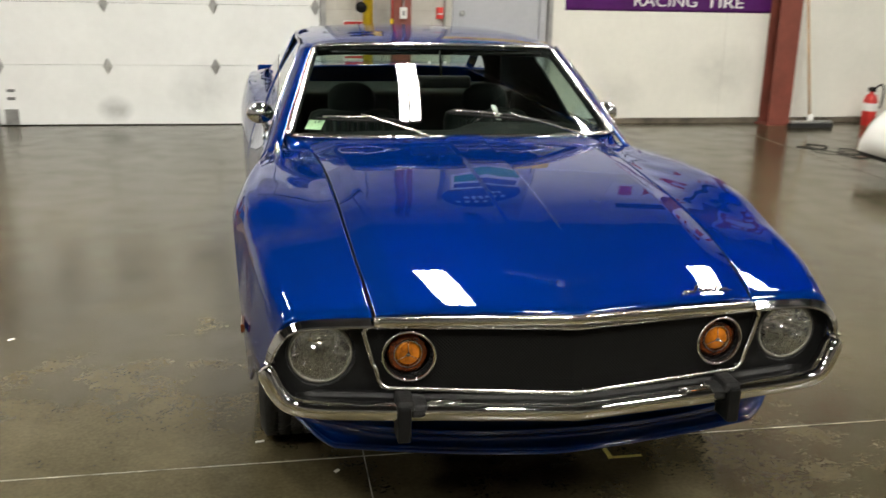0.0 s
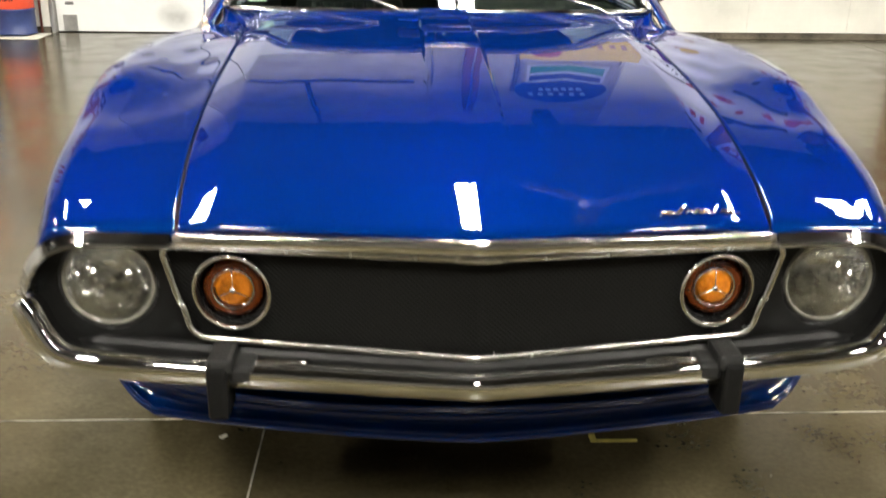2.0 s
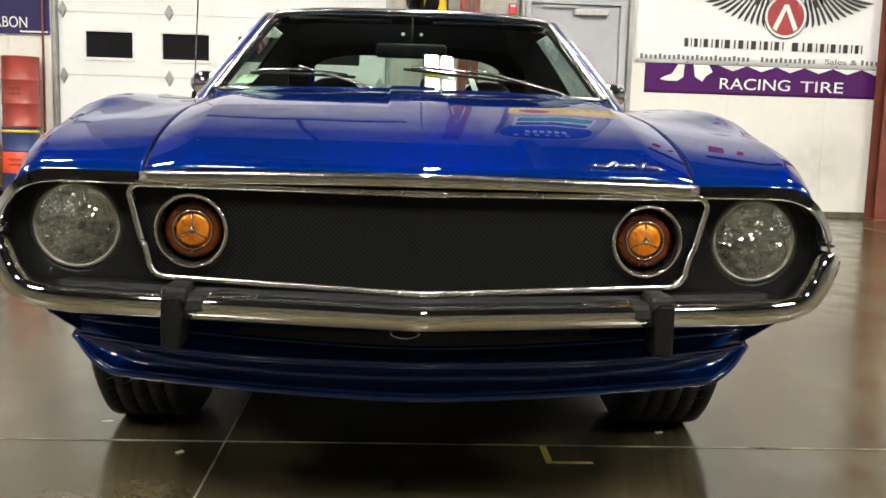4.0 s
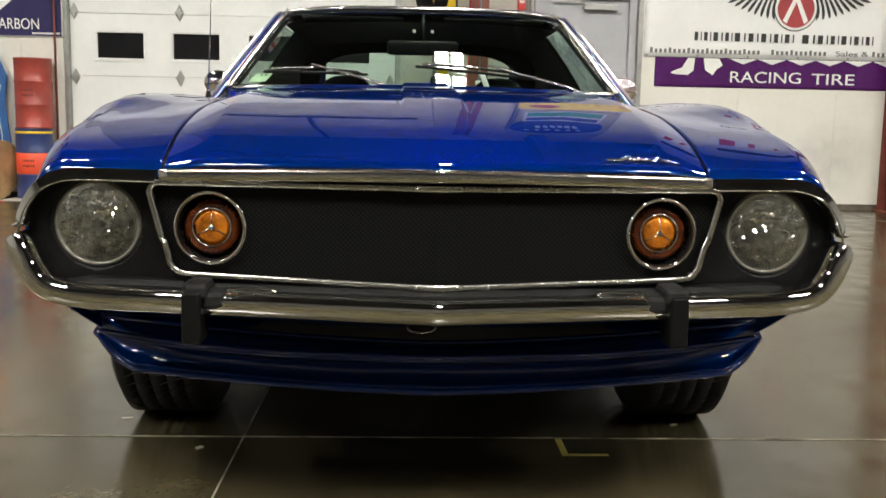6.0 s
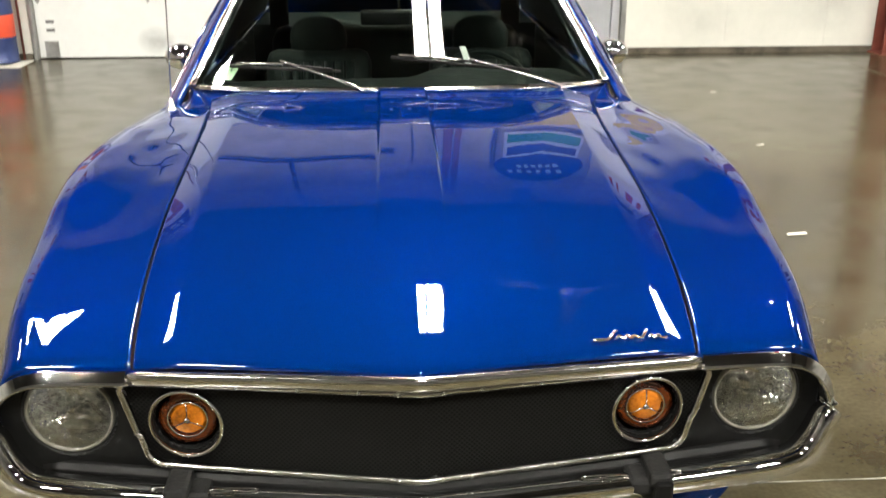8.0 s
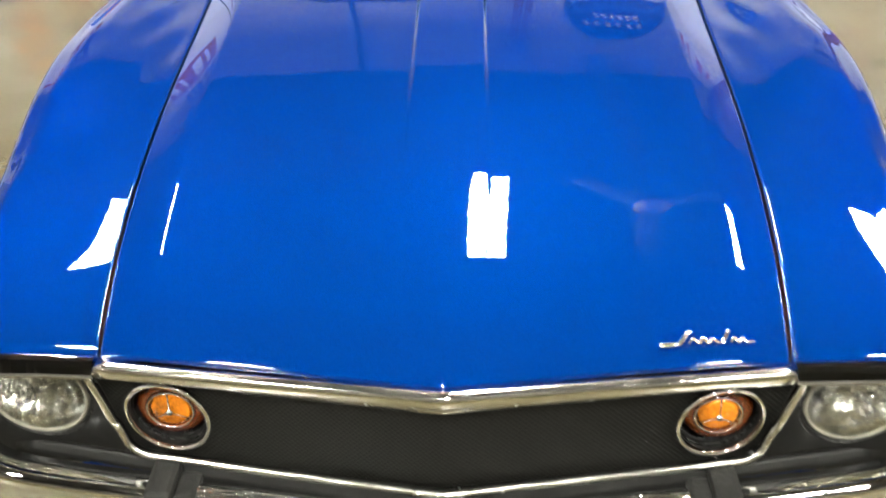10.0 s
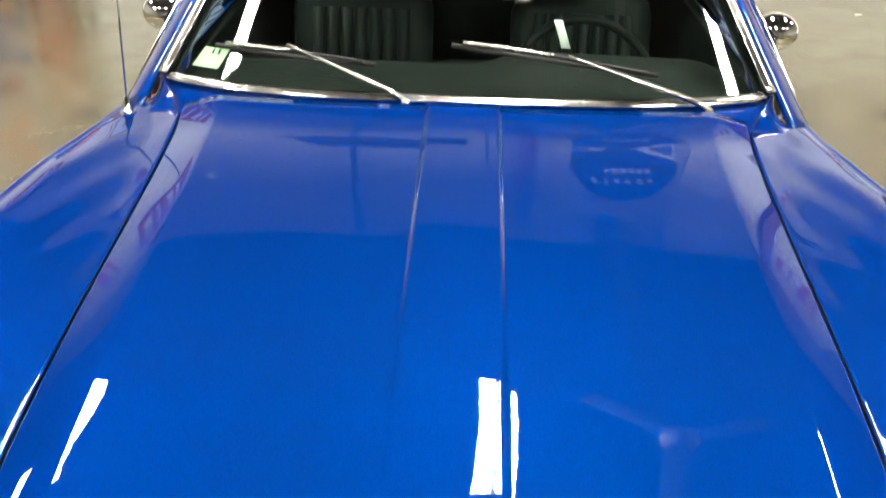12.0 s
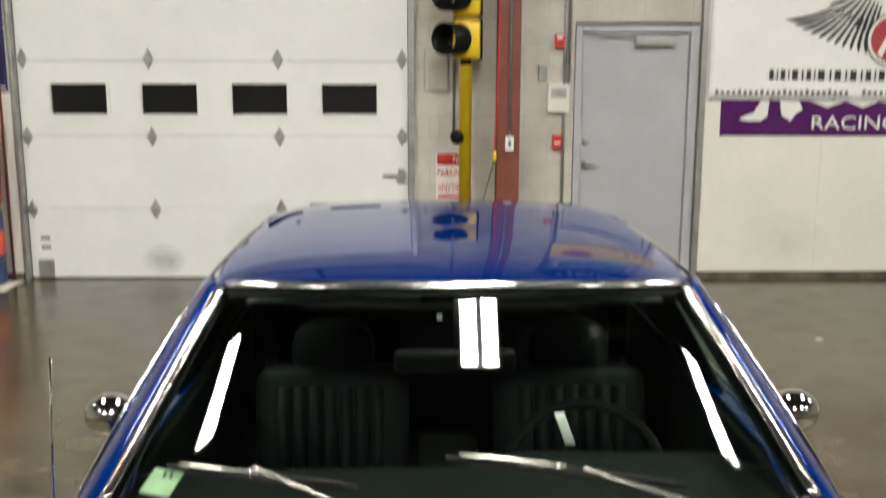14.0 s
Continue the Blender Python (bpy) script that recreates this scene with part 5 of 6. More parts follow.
def surround(u, v):
    """The dark trim round the rear window, from its arched opening out to the body."""
    a = math.pi * u
    c, s = math.cos(a), math.sin(a)
    inner = Vector((0.545 * math.copysign(abs(c) ** 0.45, c), 3.555, 0.90 + 0.302 * s ** 0.45))
    outer = Vector((0.640 * math.copysign(abs(c) ** 0.3, c), 3.545, 0.88 + 0.410 * s ** 0.3))
    p = inner.lerp(outer, v)
    return p.x, p.y, min(p.z, roof_z(p.x, 3.5) - 0.012)
surf("rear_window_surround", surround, 61, 6, VINYL, car, "dark trim round the rear window", 0.01)


# ---- things along the rear wall ----
def signal_post():
    s = thing("signal_post", "yellow pipe post carrying a dock traffic light", "traffic light")
    y = 7.86
    part("post", lathe(bmesh.new(), [(0.052, 0.008), (0.052, 1.80), (0.058, 1.802), (0.058, 1.815)], 24, "z", (0.292, y, 0)), YELLOW, s, "yellow painted pipe", True)
    part("base_plate", box(bmesh.new(), 0.20, 0.385, y - 0.09, y + 0.09, 0.0, 0.0075), YELLOW, s)
    part("collar", lathe(bmesh.new(), [(0.045, 1.815), (0.045, 1.86), (0.03, 1.88)], 20, "z", (0.292, y, 0)), BLACK, s, "", True)
    for z in (2.02, 2.36):
        head = part("lamp_housing", box(bmesh.new(), 0.185, 0.405, y - 0.10, y + 0.13, z - 0.155, z + 0.155, 0.03), YELLOW, s, "yellow lamp housing", True)
        bm = lathe(bmesh.new(), [(0.124, 0.0), (0.127, -0.20), (0.118, -0.20), (0.116, -0.02), (0.11, -0.004)], 28, "y", (0, 0, 0), (False, True))
        bmesh.ops.transform(bm, matrix=pose(0.235, y - 0.075, z, 0, 0, -40), verts=bm.verts)
        part("visor", bm, BLACK, head, "black tunnel visor", True)
        boxed("back_plate", (0.41, 0.425, y - 0.05, y + 0.08, z - 0.16, z + 0.16), BLACK, head)
    b = part("valve", lathe(bmesh.new(), [(0.055, -0.05), (0.055, 0.05)], 18, "y", (0.222, y - 0.02, 1.235)), BLACK, s, "black switch box", True)
    return s

signal_post()


def parking_sign():
    s = thing("parking_sign", "red and white NO PARKING ANYTIME metal sign", "sign")
    y = WY - 0.012
    part("plate", box(bmesh.new(), 0.055, 0.315, y, y + 0.008, 0.62, 1.09, 0.003), WHITE, s)
    flat_shape("red_field", [(0.065, 0.985), (0.305, 0.985), (0.305, 1.08), (0.065, 1.08)], y - 0.001, RED, s)
    lettering("word", "NO", 0.085, (0.20, y - 0.008, 1.002), WHITE, s, "NO in white", width=0.09)
    lettering("word", "PARKING", 0.095, (0.068, y - 0.005, 0.885), RED, s, "PARKING in red", width=0.235)
    lettering("word", "ANYTIME", 0.095, (0.068, y - 0.005, 0.755), RED, s, "ANYTIME in red", width=0.235)
    boxed("small_print", (0.07, 0.30, y - 0.003, y - 0.0005, 0.70, 0.725), RED, s)
    boxed("small_print", (0.07, 0.30, y - 0.003, y - 0.0005, 0.65, 0.675), RED, s)
    return s

parking_sign()


def wall_box(name, label, category, dims, material, detail=None, bevel=0.006):
    t = thing(name, label, category)
    b = boxed("case", dims, material, t, "", bevel)
    if detail:
        boxed("inset", detail[0], detail[1], b)
    return t

wall_box("horn_strobe", "red fire alarm horn on grey wall", "alarm", (1.045, 1.125, WY - 0.055, WY - 0.001, 1.965, 2.075), RED, ((1.06, 1.11, WY - 0.059, WY - 0.0555, 2.035, 2.06), WHITE))
wall_box("pull_station", "small red fire alarm pull station", "alarm", (1.045, 1.12, WY - 0.05, WY - 0.001, 1.12, 1.24), RED, ((1.055, 1.11, WY - 0.054, WY - 0.0505, 1.165, 1.18), WHITE))
wall_box("thermostat", "cream thermostat box with dark display", "thermostat", (0.995, 1.175, WY - 0.05, WY - 0.001, 1.43, 1.665), PANEL, ((1.02, 1.15, WY - 0.054, WY - 0.0505, 1.55, 1.63), STEEL))
wall_box("junction_box", "small grey steel wall box", "junction box", (0.915, 0.985, WY - 0.035, WY - 0.001, 1.69, 1.82), STEEL)
wall_box("wall_notice", "grey framed notice on block wall", "notice", (-0.05, 0.16, WY - 0.02, WY - 0.001, 1.60, 1.95), STEEL, ((-0.035, 0.145, WY - 0.023, WY - 0.0205, 1.615, 1.935), BLOCK))
wall_box("column_switch", "pale grey switch box on steel column", "switch", (0.615, 0.685, WY - 0.345, WY - 0.301, 1.13, 1.245), WHITE, ((0.64, 0.66, WY - 0.349, WY - 0.3455, 1.165, 1.21), INKGREY))
for nm, lab, pts, r, m in (("conduit", "thin grey steel conduit on column", [(0.65, WY - 0.315, 1.246), (0.65, WY - 0.315, CEIL - 0.62)], 0.012, STEEL),
                           ("conduit", "grey steel conduit on block wall", [(1.135, WY - 0.02, 0.0), (1.135, WY - 0.02, 4.6)], 0.013, STEEL),
                           ("conduit", "grey steel conduit on block wall", [(1.172, WY - 0.02, 1.67), (1.172, WY - 0.02, 4.6)], 0.013, STEEL),
                           ("conduit", "grey steel conduit beside yellow post", [(0.205, WY - 0.02, 1.25), (0.205, WY - 0.02, 4.6)], 0.013, STEEL),
                           ("conduit", "rusty brown pipe on panel wall", [(-3.545, WY - 0.098, 0.0), (-3.54, WY - 0.098, 3.4)], 0.011, OXIDE),
                           ("heater_pipe", "dark pipe high on the rear wall", [(-2.3, WY - 0.12, 3.85), (-1.5, WY - 0.12, 4.12), (0.0, WY - 0.12, 4.15)], 0.035, BEAM),
                           ("heater_pipe", "dark pipe high on the rear wall", [(-1.2, WY - 0.12, 4.14), (-1.2, WY - 0.12, CEIL)], 0.03, BEAM)):
    o = tube(nm, pts, r, m, None, "", 10, up=(1, 0.02, 0) if abs(pts[0][0] - pts[-1][0]) < 0.01 else (0, 0, 1))
    tagged(o, lab, "pipe")
o = tube("extension_cord", spline([(0.585, WY - 0.33, 2.9), (0.56, WY - 0.32, 2.2), (0.545, WY - 0.32, 1.6), (0.53, WY - 0.32, 1.12)], 24), 0.007, RED, None, "", 6, up=(1, 0, 0))
tagged(o, "red extension cord hanging on steel column", "cord")
o = tube("plug_cable", spline([(0.53, WY - 0.32, 1.12), (0.52, WY - 0.30, 1.02), (0.46, WY - 0.2, 0.75), (0.40, WY - 0.15, 0.45), (0.42, WY - 0.2, 0.02)], 24), 0.006, INKGREY, None, "", 6, up=(1, 0, 0))
tagged(o, "grey cable hanging beside steel column", "cord")
o = part("cord_plug", box(bmesh.new(), 0.515, 0.545, WY - 0.335, WY - 0.305, 1.05, 1.13, 0.006), YELLOW)
tagged(o, "yellow plug on hanging extension cord", "plug")


# ---- banners ----
def banner_sheet(x0, x1, z0, z1, y, fold, seed):
    def f(u, v):
        x, z = x0 + (x1 - x0) * u, z0 + (z1 - z0) * v
        w = fold * (math.sin(5.1 * x + 2.2 * z + seed) + 0.6 * math.sin(9.7 * x - 3.1 * z + 2 * seed))
        return x, y - abs(w) * 0.5 - 0.001, z
    return f


def white_banner():
    b = thing("white_banner", "large white vinyl banner with black and red print", "banner")
    y = WY - 0.062
    surf("sheet", banner_sheet(2.345, 5.0, 1.535, 3.3, y, 0.006, 1.0), 60, 30, CLOTH, b, "", 0.0015, flip=False)
    f = y - 0.013
    # lettering of a trade name stands as plain bars
    x = 2.85
    for k, w in enumerate((0.085, 0.085, 0.11, 0.085, 0.13, 0.12, 0.12, 0.10, 0.11, 0.0, 0.15, 0.12, 0.10, 0.12, 0.11, 0.09)):
        if w == 0.0:
            x += 0.06
            continue
        lift = -0.0004 * (x - 2.85) * 20
        flat_shape("print_bar", [(x, 1.705 + lift), (x + w * 0.42, 1.705 + lift), (x + w * 0.42, 1.79 + lift), (x, 1.79 + lift)], f, INK, b, depth=0.002)
        flat_shape("print_line", [(x + w * 0.74, 1.705 + lift), (x + w * 0.86, 1.705 + lift), (x + w * 0.86, 1.79 + lift), (x + w * 0.74, 1.79 + lift)], f, INK, b, depth=0.002)
        x += w + 0.012
    for a, c in ((2.40, 3.55), (3.65, 4.24), (4.70, 4.95)):
        n = int((c - a) / 0.047)
        for k in range(n):                                         # a line of small print as plain bars
            p = a + (c - a) * k / n
            h = 0.040 if k % 4 else 0.052
            flat_shape("print_bar", [(p, 1.575), (p + 0.026, 1.575), (p + 0.026, 1.575 + h), (p, 1.575 + h)], f, INKGREY, b, depth=0.002)
    lettering("words", "Sales &", 0.075, (4.32, f, 1.575), INKGREY, b, "Sales & in grey", width=0.34)
    # round emblem with wings, as plain shapes
    cx, cz = 3.875, 2.04
    flat_shape("emblem_rim", disc_outline(cx, cz, 0.225, 40), f, INK, b, depth=0.002)
    flat_shape("emblem_ring", disc_outline(cx, cz, 0.215, 40), f - 0.0025, WHITE, b, depth=0.002)
    flat_shape("emblem_disc", disc_outline(cx, cz, 0.19, 40), f - 0.005, LOGORED, b, depth=0.002)
    for s in (-1, 1):
        flat_shape("emblem_stroke", [(cx + s * 0.13, cz - 0.12), (cx + s * 0.09, cz - 0.15), (cx - s * 0.02, cz + 0.11), (cx + s * 0.02, cz + 0.12)], f - 0.0075 - 0.001 * s, WHITE, b, depth=0.0008)
        for row, (n, lift, short) in enumerate(((11, 0.0, 1.0), (8, 0.13, 0.62))):
            for k in range(n):
                q = k / (n - 1)
                tip = Vector((cx + s * (0.215 + 0.70 * q) * (short if row else 1), cz - 0.115 + 0.27 * q ** 1.5 + lift))
                root = Vector((cx + s * (0.20 + 0.33 * q) * (short if row else 1), cz + 0.14 + 0.12 * q + lift))
                bend = tip.lerp(root, 0.45) + Vector((s * 0.045 * (1 - q), -0.028 - 0.03 * q))
                up, low = [], []
                for m in range(9):
                    t = m / 8
                    p = root.lerp(bend, t).lerp(bend.lerp(tip, t), t)
                    w = 0.013 * (0.45 + 1.1 * t) * (1 - t ** 6) + 0.001
                    d = (tip - root).normalized()
                    up.append((p.x - d.y * w, p.y + d.x * w)), low.append((p.x + d.y * w, p.y - d.x * w))
                flat_shape("feather", up + low[::-1], f, INK, b, depth=0.002)
    for x in np.linspace(2.37, 4.97, 6):
        part("eyelet", lathe(bmesh.new(), [(0.012, 0.0), (0.010, -0.003)], 12, "y", (x, f, 1.552)), STEEL, b)
    return b

white_banner()


def tire_banner():
    b = thing("tire_banner", "purple banner with white words RACING TIRE", "banner")
    y = WY - 0.052
    surf("sheet", banner_sheet(2.462, 5.0, 1.235, 1.70, y, 0.005, 3.0), 60, 14, PURPLE, b, "", 0.0015)
    f = y - 0.009
    lettering("words", "RACING", 0.16, (3.245, f, 1.292), WHITE, b, "RACING in white", width=0.735)
    lettering("words", "TIRE", 0.16, (4.09, f, 1.286), WHITE, b, "TIRE in white", width=0.45)
    flat_shape("logo_shape", [(2.62, 1.375), (2.70, 1.36), (2.80, 1.36), (2.86, 1.40), (2.87, 1.53), (2.80, 1.53), (2.74, 1.43), (2.66, 1.40)], f, WHITE, b, depth=0.002)
    flat_shape("logo_shape", [(2.96, 1.53), (2.98, 1.41), (3.06, 1.36), (3.10, 1.42), (3.16, 1.46), (3.12, 1.53)], f, WHITE, b, depth=0.002)
    for k in range(6):
        x = 3.22 + k * 0.30
        flat_shape("zigzag", [(x, 1.53), (x + 0.15, 1.475), (x + 0.30, 1.53)], f, WHITE, b, depth=0.002)
    return b

tire_banner()


# ---- signs high on the wall, mirrored in the hood ----
def round_sign():
    s = thing("round_sign", "blue oval sign behind a green and white chevron board", "sign")
    y = WY - 0.09
    cx, cz = 1.70, 4.42
    flat_shape("disc", disc_outline(cx, cz, 0.56, 44, 0.95), y, SIGNBLUE, s, depth=0.02)
    for z, w, n in ((cz + 0.02, 0.26, 6), (cz + 0.22, 0.36, 6)):
        for k in range(n):
            a = cx - w + 2 * w * k / n
            flat_shape("print_bar", [(a, z - 0.055), (a + 0.055, z - 0.055), (a + 0.085, z + 0.055), (a + 0.03, z + 0.055)], y - 0.0205, WHITE, s)
    flat_shape("board", [(cx - 0.46, 3.45), (cx, 3.30), (cx + 0.46, 3.45), (cx + 0.44, 4.12), (cx, 4.00), (cx - 0.44, 4.12)], y - 0.030, WHITE, s, depth=0.012)
    flat_shape("green_band", [(cx - 0.42, 3.50), (cx, 3.36), (cx + 0.42, 3.50), (cx + 0.42, 3.76), (cx, 3.63), (cx - 0.42, 3.76)], y - 0.0425, GREEN, s)
    flat_shape("blue_band", [(cx - 0.41, 3.84), (cx, 3.71), (cx + 0.41, 3.84), (cx + 0.41, 4.05), (cx, 3.93), (cx - 0.41, 4.05)], y - 0.0425, SIGNBLUE, s)
    for x in (1.5, 1.94):
        boxed("bracket", (x - 0.015, x + 0.015, y + 0.0005, WY + 0.01, 4.47, 4.57), STEEL, s)
    return s

round_sign()


def yellow_sign():
    s = thing("yellow_sign", "long yellow enamel sign with brown script", "sign")
    y = WY - 0.085
    flat_shape("board", [(1.15, 2.55), (2.46, 2.53), (2.46, 3.18), (1.15, 3.22)], y, SIGNYELLOW, s, depth=0.02)
    flat_shape("emblem", disc_outline(1.42, 2.98, 0.12, 24, 1.4), y - 0.0205, DRUMRED, s)
    for k in range(6):
        a = 1.80 + k * 0.13
        flat_shape("print_bar", [(a, 2.62), (a + 0.06, 2.62), (a + 0.10, 2.74 + 0.05 * (k % 2)), (a + 0.04, 2.74 + 0.05 * (k % 2))], y - 0.0205, WOOD, s)
    return s

yellow_sign()


def hanging_lantern(x, y, z):
    L = thing("hanging_lantern", "small white lantern hanging on a long cord", "lamp", "hanging lanterns")
    part("shade", lathe(bmesh.new(), [(0.02, 0.06), (0.05, 0.05), (0.075, -0.02), (0.075, -0.03), (0.06, -0.03)], 20, "z", (0, 0, 0)), WHITE, L, "", True)
    tube("cord", [(0, 0, 0.061), (0, 0, CEIL - z)], 0.006, WHITE, L, "pale cord", 6, up=(1, 0, 0))
    L.location = (x, y, z)

hanging_lantern(3.1, 7.5, 4.45)
hanging_lantern(-2.6, 7.5, 4.45)
for nm, lab, x0, x1, z0, z1, ma, mb in (("wall_sign", "white sign with red bars on panel wall", 3.4, 4.9, 3.7, 4.4, WHITE, RED), ("wall_sign", "white sign with red bars on panel wall", 5.3, 6.9, 3.4, 4.3, WHITE, RED),
                                        ("wall_sign", "red sign with white bars on panel wall", -5.6, -4.1, 3.3, 4.2, DRUMRED, WHITE), ("wall_sign", "white sign with red bars on panel wall", -7.6, -6.0, 3.2, 4.4, WHITE, RED),
                                        ("wall_sign", "purple sign with white bars on panel wall", -5.3, -4.0, 4.45, 5.1, PURPLE, WHITE), ("wall_sign", "white sign with dark bars on panel wall", -8.8, -7.8, 3.0, 3.9, WHITE, INK),
                                        ("wall_sign", "red sign with white bars on panel wall", 5.4, 6.5, 4.55, 5.2, RED, WHITE), ("wall_sign", "white sign with purple bars on panel wall", 7.2, 8.7, 3.2, 4.1, WHITE, PURPLE),
                                        ("wall_sign", "white sign with dark bars on panel wall", 3.5, 4.8, 4.6, 5.2, WHITE, INK), ("wall_sign", "navy sign with white bars on panel wall", 7.3, 8.5, 4.4, 5.1, NAVY, WHITE)):
    s = thing(nm, lab, "sign", "signs on the wall")
    flat_shape("board", [(x0, z0), (x1, z0), (x1, z1), (x0, z1)], WY - 0.051, ma, s, depth=0.02)
    n = 1 if mb is INK else 4
    for k in range(n):
        a = x0 + 0.12 + (x1 - x0 - 0.2) * k / n
        w = x1 - x0 - 0.3 if n == 1 else (0.17, 0.08, 0.20, 0.11)[k]
        flat_shape("print_bar", [(a, z0 + 0.15), (a + w, z0 + 0.15), (a + w + 0.06, z1 - 0.15), (a + 0.06, z1 - 0.15)], WY - 0.0715, mb, s)


def ceiling_fan():
    f = thing("ceiling_fan", "grey three-blade ceiling fan hanging from roof", "fan")
    part("rod", lathe(bmesh.new(), [(0.015, 0.0), (0.015, CEIL - 4.7)], 10, "z", (0, 0, 0)), FARWALL, f)
    part("motor", lathe(bmesh.new(), [(0.05, 0.12), (0.12, 0.08), (0.13, 0.0), (0.08, -0.06), (0.02, -0.08)], 24, "z", (0, 0, 0)), FARWALL, f, "", True)
    for a in (20, 140, 260):
        bm = box(bmesh.new(), 0.12, 0.72, -0.07, 0.07, -0.012, -0.004, 0.003)
        bmesh.ops.transform(bm, matrix=pose(0, 0, 0, 8, 0, a), verts=bm.verts)
        part("blade", bm, FARWALL, f)
    f.location = (1.50, 3.15, 4.7)

ceiling_fan()


# ---- corner beside the garage door: drums, boards, boxes ----
def keg(name, label, x, y, z, bands):
    d = thing(name, label, "drum", "stacked drums")
    r, h = 0.172, 0.675
    prof = [(r - 0.01, 0.004), (r + 0.004, 0.0), (r + 0.004, 0.012), (r, 0.016)]
    for zz in (0.225, 0.45):
        prof += [(r, zz - 0.014), (r + 0.006, zz - 0.004), (r + 0.006, zz + 0.004), (r, zz + 0.014)]
    prof += [(r, h - 0.016), (r + 0.004, h - 0.012), (r + 0.004, h), (r - 0.006, h), (r - 0.008, h - 0.012)]
    part("shell", lathe(bmesh.new(), prof, 48, "z", (0, 0, 0)), bands[0], d, "", True)
    for z0, z1, m in bands[1:]:
        part("band", lathe(bmesh.new(), [(r + 0.0012, z0), (r + 0.002, z0 + 0.001), (r + 0.002, z1 - 0.001), (r + 0.0012, z1)], 48, "z", (0, 0, 0), (False, False)), m, d, "painted band", True)
    for k, (zz, w) in enumerate(((0.365, 0.058), (0.315, 0.058))):
        for m in range(6):                                         # worn stencilled marks
            a0 = (-w + 2 * w * m / 6) / r
            bm = bmesh.new()
            pts = [[bm.verts.new(((r + 0.0025) * math.sin(a), -(r + 0.0025) * math.cos(a), zz + q)) for q in (-0.010 + 0.003 * (m % 2), 0.010)] for a in (a0, a0 + 0.03, a0 + 0.06 + 0.015 * (m % 3))]
            for p, q in zip(pts, pts[1:]):
                bm.faces.new((p[0], q[0], q[1], p[1]))
            part("print_bar", bm, STENCIL, d)
    d.location = (x, y, z)
    return d

first_drum = keg("drum", "dark blue steel drum with orange band on floor", -3.715, 7.84, 0.022, (DRUMBLUE, (0.235, 0.44, DRUMORANGE)))
o = part("yellow_band", lathe(bmesh.new(), [(0.1735, 0.628), (0.1745, 0.630), (0.1745, 0.648), (0.1735, 0.650)], 48, "z", (0, 0, 0), (False, False)), YELLOW, first_drum, "thin yellow zigzag band", True)
keg("drum", "faded red steel drum stacked on a blue drum", -3.705, 7.84, 0.700, (DRUMRED,))
def rag_point(u, v):
    x, y = -4.0 + 0.55 * u, 7.58 + 0.42 * v
    return x, y, 0.004 + 0.016 * (0.5 + 0.5 * math.sin(31 * x + 11 * y)) * math.sin(math.pi * u) * math.sin(math.pi * v)
tagged(surf("floor_cloth", rag_point, 24, 20, RAG, None, "", 0.003), "crumpled white cloth under stacked drums", "cloth")


def oil_sign():
    s = thing("oil_sign", "navy, white and orange enamel sign with word CARBON", "sign")
    y = WY - 0.055
    flat_shape("board", [(-5.2, 1.60), (-3.478, 1.60), (-3.478, 2.75), (-5.2, 2.75)], y, WHITE, s, depth=0.012)
    flat_shape("navy_field", [(-4.25, 1.605), (-3.483, 1.605), (-3.483, 2.34), (-4.25, 1.70)], y - 0.0125, NAVY, s)
    flat_shape("orange_disc", disc_outline(-4.33, 2.0, 0.21, 36), y - 0.0125, ORANGE, s)
    lettering("word", "CARBON", 0.15, (-4.17, y - 0.019, 1.668), WHITE, s, "CARBON in white", width=0.47)
    boxed("print_bar", (-3.77, -3.50, y - 0.019, y - 0.0167, 1.622, 1.638), WHITE, s)
    return s

oil_sign()


def painted_board():
    b = thing("painted_board", "tall blue and red painted cut-out board leaning on wall", "board")
    flat_shape("panel", [(-4.75, 0.02), (-4.02, 0.02), (-3.98, 0.5), (-4.03, 0.95), (-4.0, 1.2), (-4.10, 1.45), (-4.3, 1.62), (-4.75, 1.66)], 7.96, BOARDBLUE, b, depth=0.02)
    flat_shape("red_patch", [(-4.22, 0.45), (-4.10, 0.55), (-4.12, 0.80), (-4.22, 0.72)], 7.9395, RED, b)
    flat_shape("red_patch", [(-4.35, 1.30), (-4.08, 1.18), (-4.12, 1.42), (-4.32, 1.58)], 7.9395, DRUMRED, b)
    for pts in ([(-4.2, 0.30), (-4.07, 0.55), (-4.10, 0.9), (-4.06, 1.12)], [(-4.3, 0.4), (-4.24, 0.75), (-4.16, 0.95), (-4.2, 1.3)]):
        tube("white_outline", [(x, 7.937, z) for x, z in spline(np.array(pts), 24)], 0.005, WHITE, b, "", 5, up=(0, 1, 0))
    return b

